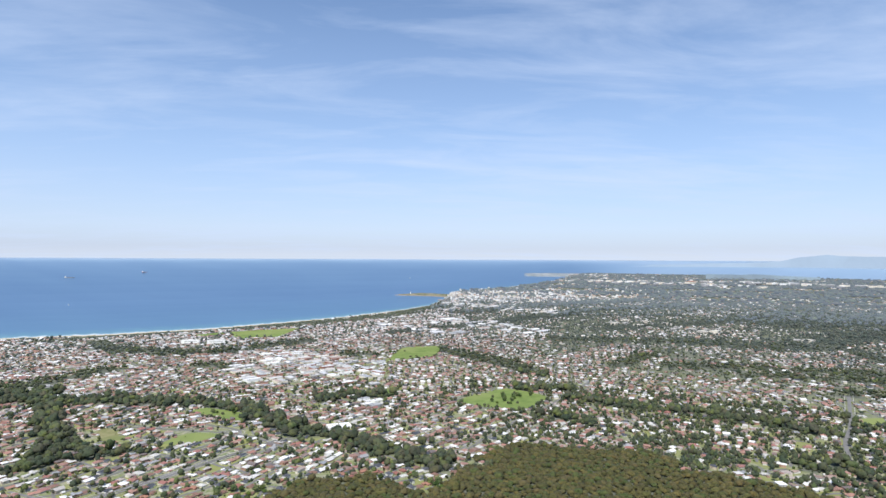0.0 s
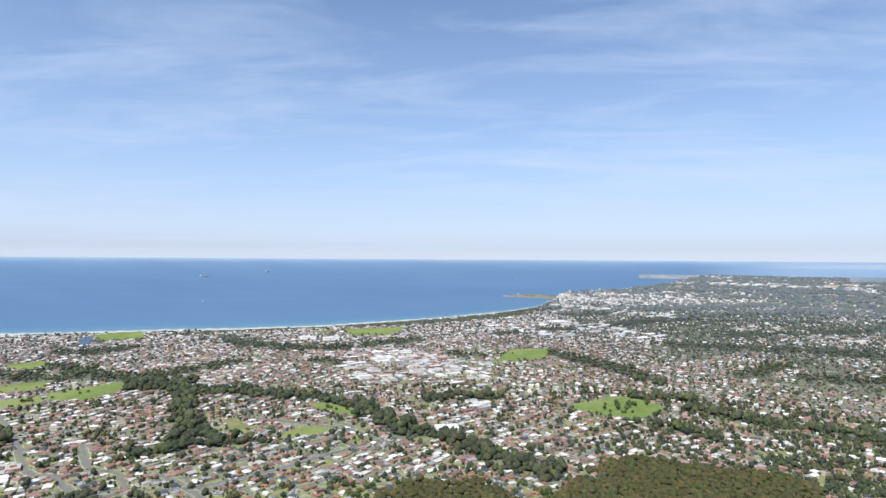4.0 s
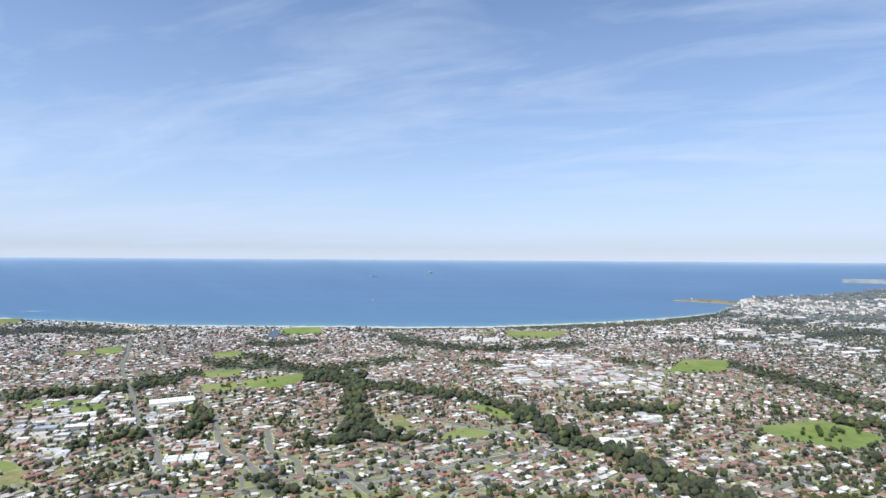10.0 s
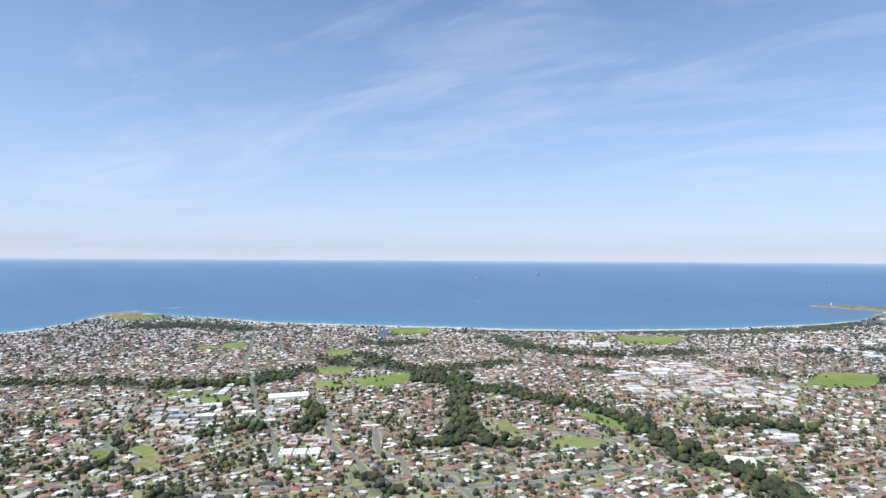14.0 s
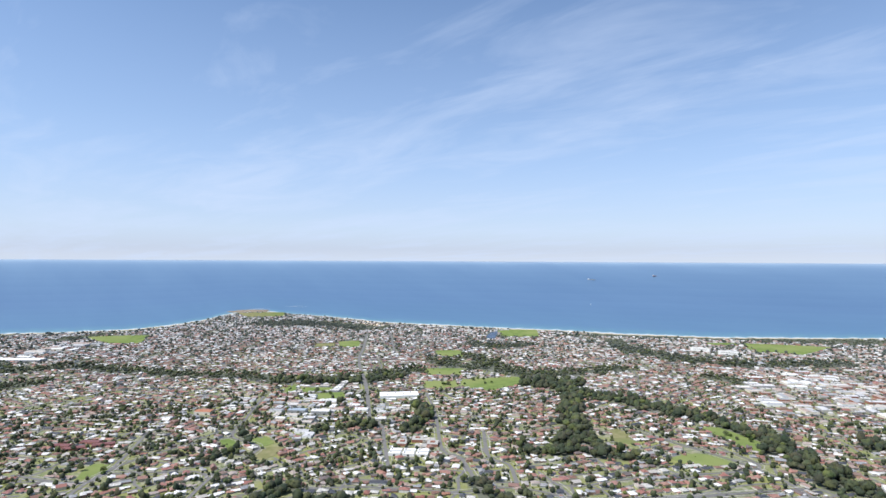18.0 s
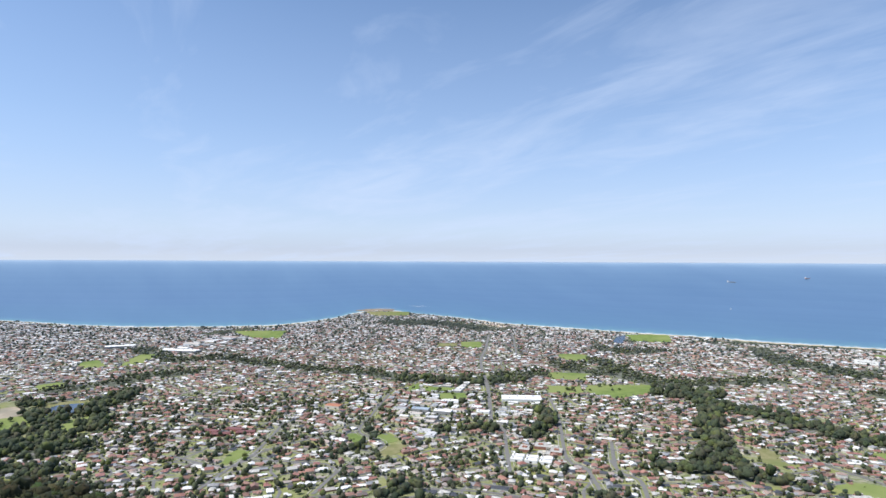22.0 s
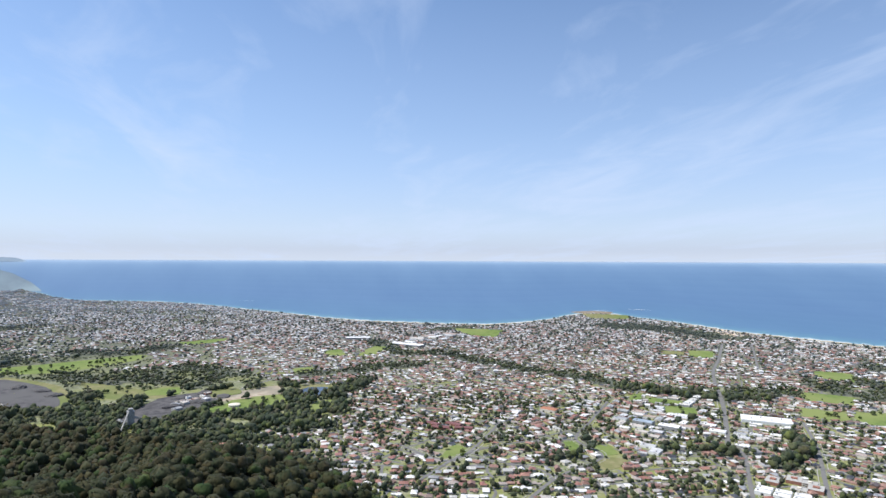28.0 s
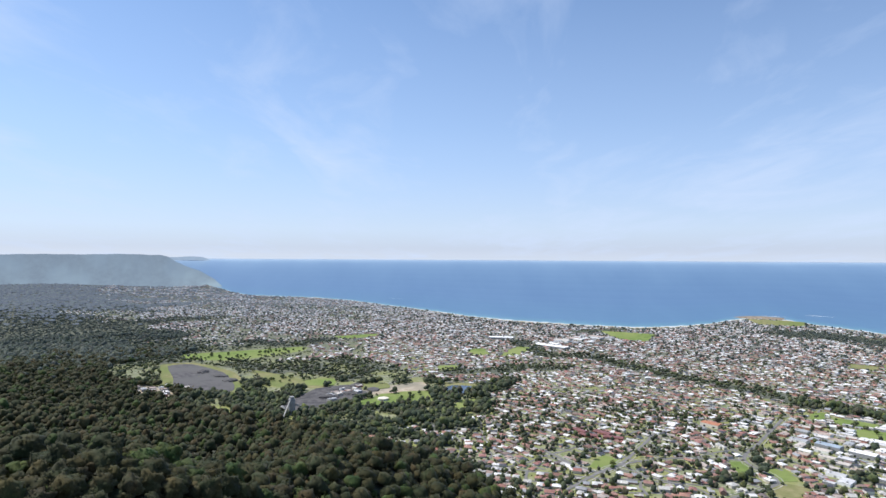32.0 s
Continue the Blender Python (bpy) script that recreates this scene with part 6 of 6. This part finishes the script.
# round pale water tank in the meadow
tank = tagged(new("water_tank"), "round pale concrete water tank with flat roof", "water tank")
bm = bmesh.new()
drum(bm, 16, 16, -1, 6, n=32)
part("wall", bm, m_cream, tank)
bm = bmesh.new()
drum(bm, 16.4, 1, 6, 8.4, n=32)
part("roof", bm, m_cream, tank)
far_thing(tank, -1858, -25)


# ships lying off the coast, a sailing boat, and the broken reef with white water
def ship(length, hull, label):
    ob = tagged(new("cargo_ship"), label, "ship", "ships at anchor")
    bm = bmesh.new()
    w = length * 0.08
    outline = [(-length / 2, -w), (length * 0.36, -w), (length / 2, 0), (length * 0.36, w), (-length / 2, w)]
    a = [bm.verts.new((x, y * 0.8, -2)) for x, y in outline]
    b = [bm.verts.new((x, y, length * 0.05)) for x, y in outline]
    for k in range(5):
        bm.faces.new((a[k], a[(k + 1) % 5], b[(k + 1) % 5], b[k]))
    bm.faces.new(b)
    part("hull", bm, hull, ob)
    bm = bmesh.new()
    box(bm, -length * 0.45, -w * 0.8, length * 0.05, -length * 0.33, w * 0.8, length * 0.17)
    part("bridge", bm, m_white, ob)
    bm = bmesh.new()
    drum(bm, length * 0.015, length * 0.012, length * 0.16, length * 0.21, -length * 0.42)
    part("funnel", bm, hull, ob)
    for k in range(4):
        bm = bmesh.new()
        x = length * (-0.22 + 0.14 * k)
        box(bm, x, -w * 0.6, length * 0.05, x + length * 0.09, w * 0.6, length * 0.065)
        part("hatch", bm, m_steel, ob)
    return ob


far_thing(ship(200, m_hull, "red-hulled cargo ship at anchor on the sea"), *SHIPS[0], radians(60), 0)
far_thing(ship(180, m_kerb, "pale grey cargo ship at anchor far out"), *SHIPS[1], radians(20), 0)
far_thing(ship(80, m_kerb, "small grey ship near the horizon"), *SHIPS[2], radians(80), 0)
yacht = tagged(new("sailing_boat"), "small white sailing boat under sail", "boat")
bm = bmesh.new()
box(bm, -6, -1.6, -0.5, 5, 1.6, 1.2)
part("hull", bm, m_white, yacht)
for k, (x0, x1, h) in enumerate(((-0.4, -6.5, 17), (0.2, 5.5, 13))):
    bm = bmesh.new()
    for s in (-0.06, 0.06):
        bm.faces.new([bm.verts.new(q) for q in ((x0, s, 1.8), (x1, s, 1.8), (x0, s, h))])
    part("sail", bm, m_white, yacht)
bm = bmesh.new()
drum(bm, 0.12, 0.08, 1, 18, -0.1)
part("mast", bm, m_steel, yacht)
far_thing(yacht, *SHIPS[3], radians(50), 0)


def whitewater(name, x, y, along, across, heading, label, seed):
    """Broken surf over a reef: a low ragged sheet of foam a hand above the water."""
    r = np.random.default_rng(seed)
    vs, fs, n = [], [], 0
    for k in range(16):
        u, w = r.normal(0, 0.4) * along, r.normal(0, 0.4) * across
        c, s = math.cos(heading), math.sin(heading)
        px, py = x + c * u - s * w, y + s * u + c * w
        lx, ly = along * r.uniform(0.06, 0.2), across * r.uniform(0.08, 0.2)
        ang = np.arange(9) * 6.2832 / 9
        rr = r.uniform(0.6, 1.2, 9)
        ring = np.stack([px + c * np.cos(ang) * lx * rr - s * np.sin(ang) * ly * rr, py + s * np.cos(ang) * lx * rr + c * np.sin(ang) * ly * rr, np.full(9, 0.4 + 0.05 * k)], 1)
        vs.append(np.concatenate([ring, [[px, py, 1.4]]]))
        fs += [(n + i, n + (i + 1) % 9, n + 9) for i in range(9)]
        n += 10
    return tagged(new(name, mesh_of(name, bent(np.concatenate(vs)), np.array(fs), [m_foam])), label, "surf", kind="stuff")


m_foam = surface("sea_foam", (0.62, 0.68, 0.72), (0.85, 0.87, 0.88), scale=0.08, rough=0.9)[0]
whitewater("reef_surf", *SHIPS[4], 130, 24, radians(38), "white water breaking over an offshore reef", 1)
whitewater("point_surf", -4590, 2670, 110, 20, radians(60), "white water breaking on the point", 2)
whitewater("north_surf", *SHIPS[5], 90, 16, radians(60), "white water breaking on a northern reef", 3)


# Norfolk pines along the southern foreshore
def pine(h):
    ob = tagged(new("norfolk_pine"), "tall dark conical Norfolk pine on the foreshore", "tree", "foreshore pines")
    bm = bmesh.new()
    drum(bm, 0.5, 0.15, -0.5, h, n=7)
    part("trunk", bm, m_bark, ob)
    for k in range(7):
        bm = bmesh.new()
        z = h * (0.15 + 0.115 * k)
        drum(bm, h * 0.20 * (1 - k / 7.6), h * 0.02, z, z + h * 0.16, n=9)
        part("tier", bm, m_leaves, ob)
    return ob


first = pine(28)
for k in range(22):
    az_k = radians(3.4 + 0.09 * k + 0.05 * math.sin(k * 2.2))
    d_k = 5130 + 45 * k + 27 * math.sin(k * 1.7) - 110
    m, s = placed(MID[0] + math.sin(az_k) * d_k, MID[1] + math.cos(az_k) * d_k, k * 1.0)
    ob = first if k == 0 else copy_thing(first, m)
    ob.matrix_basis = m
    ob.scale = (s, s, s * (0.75 + 0.04 * (k % 8)))
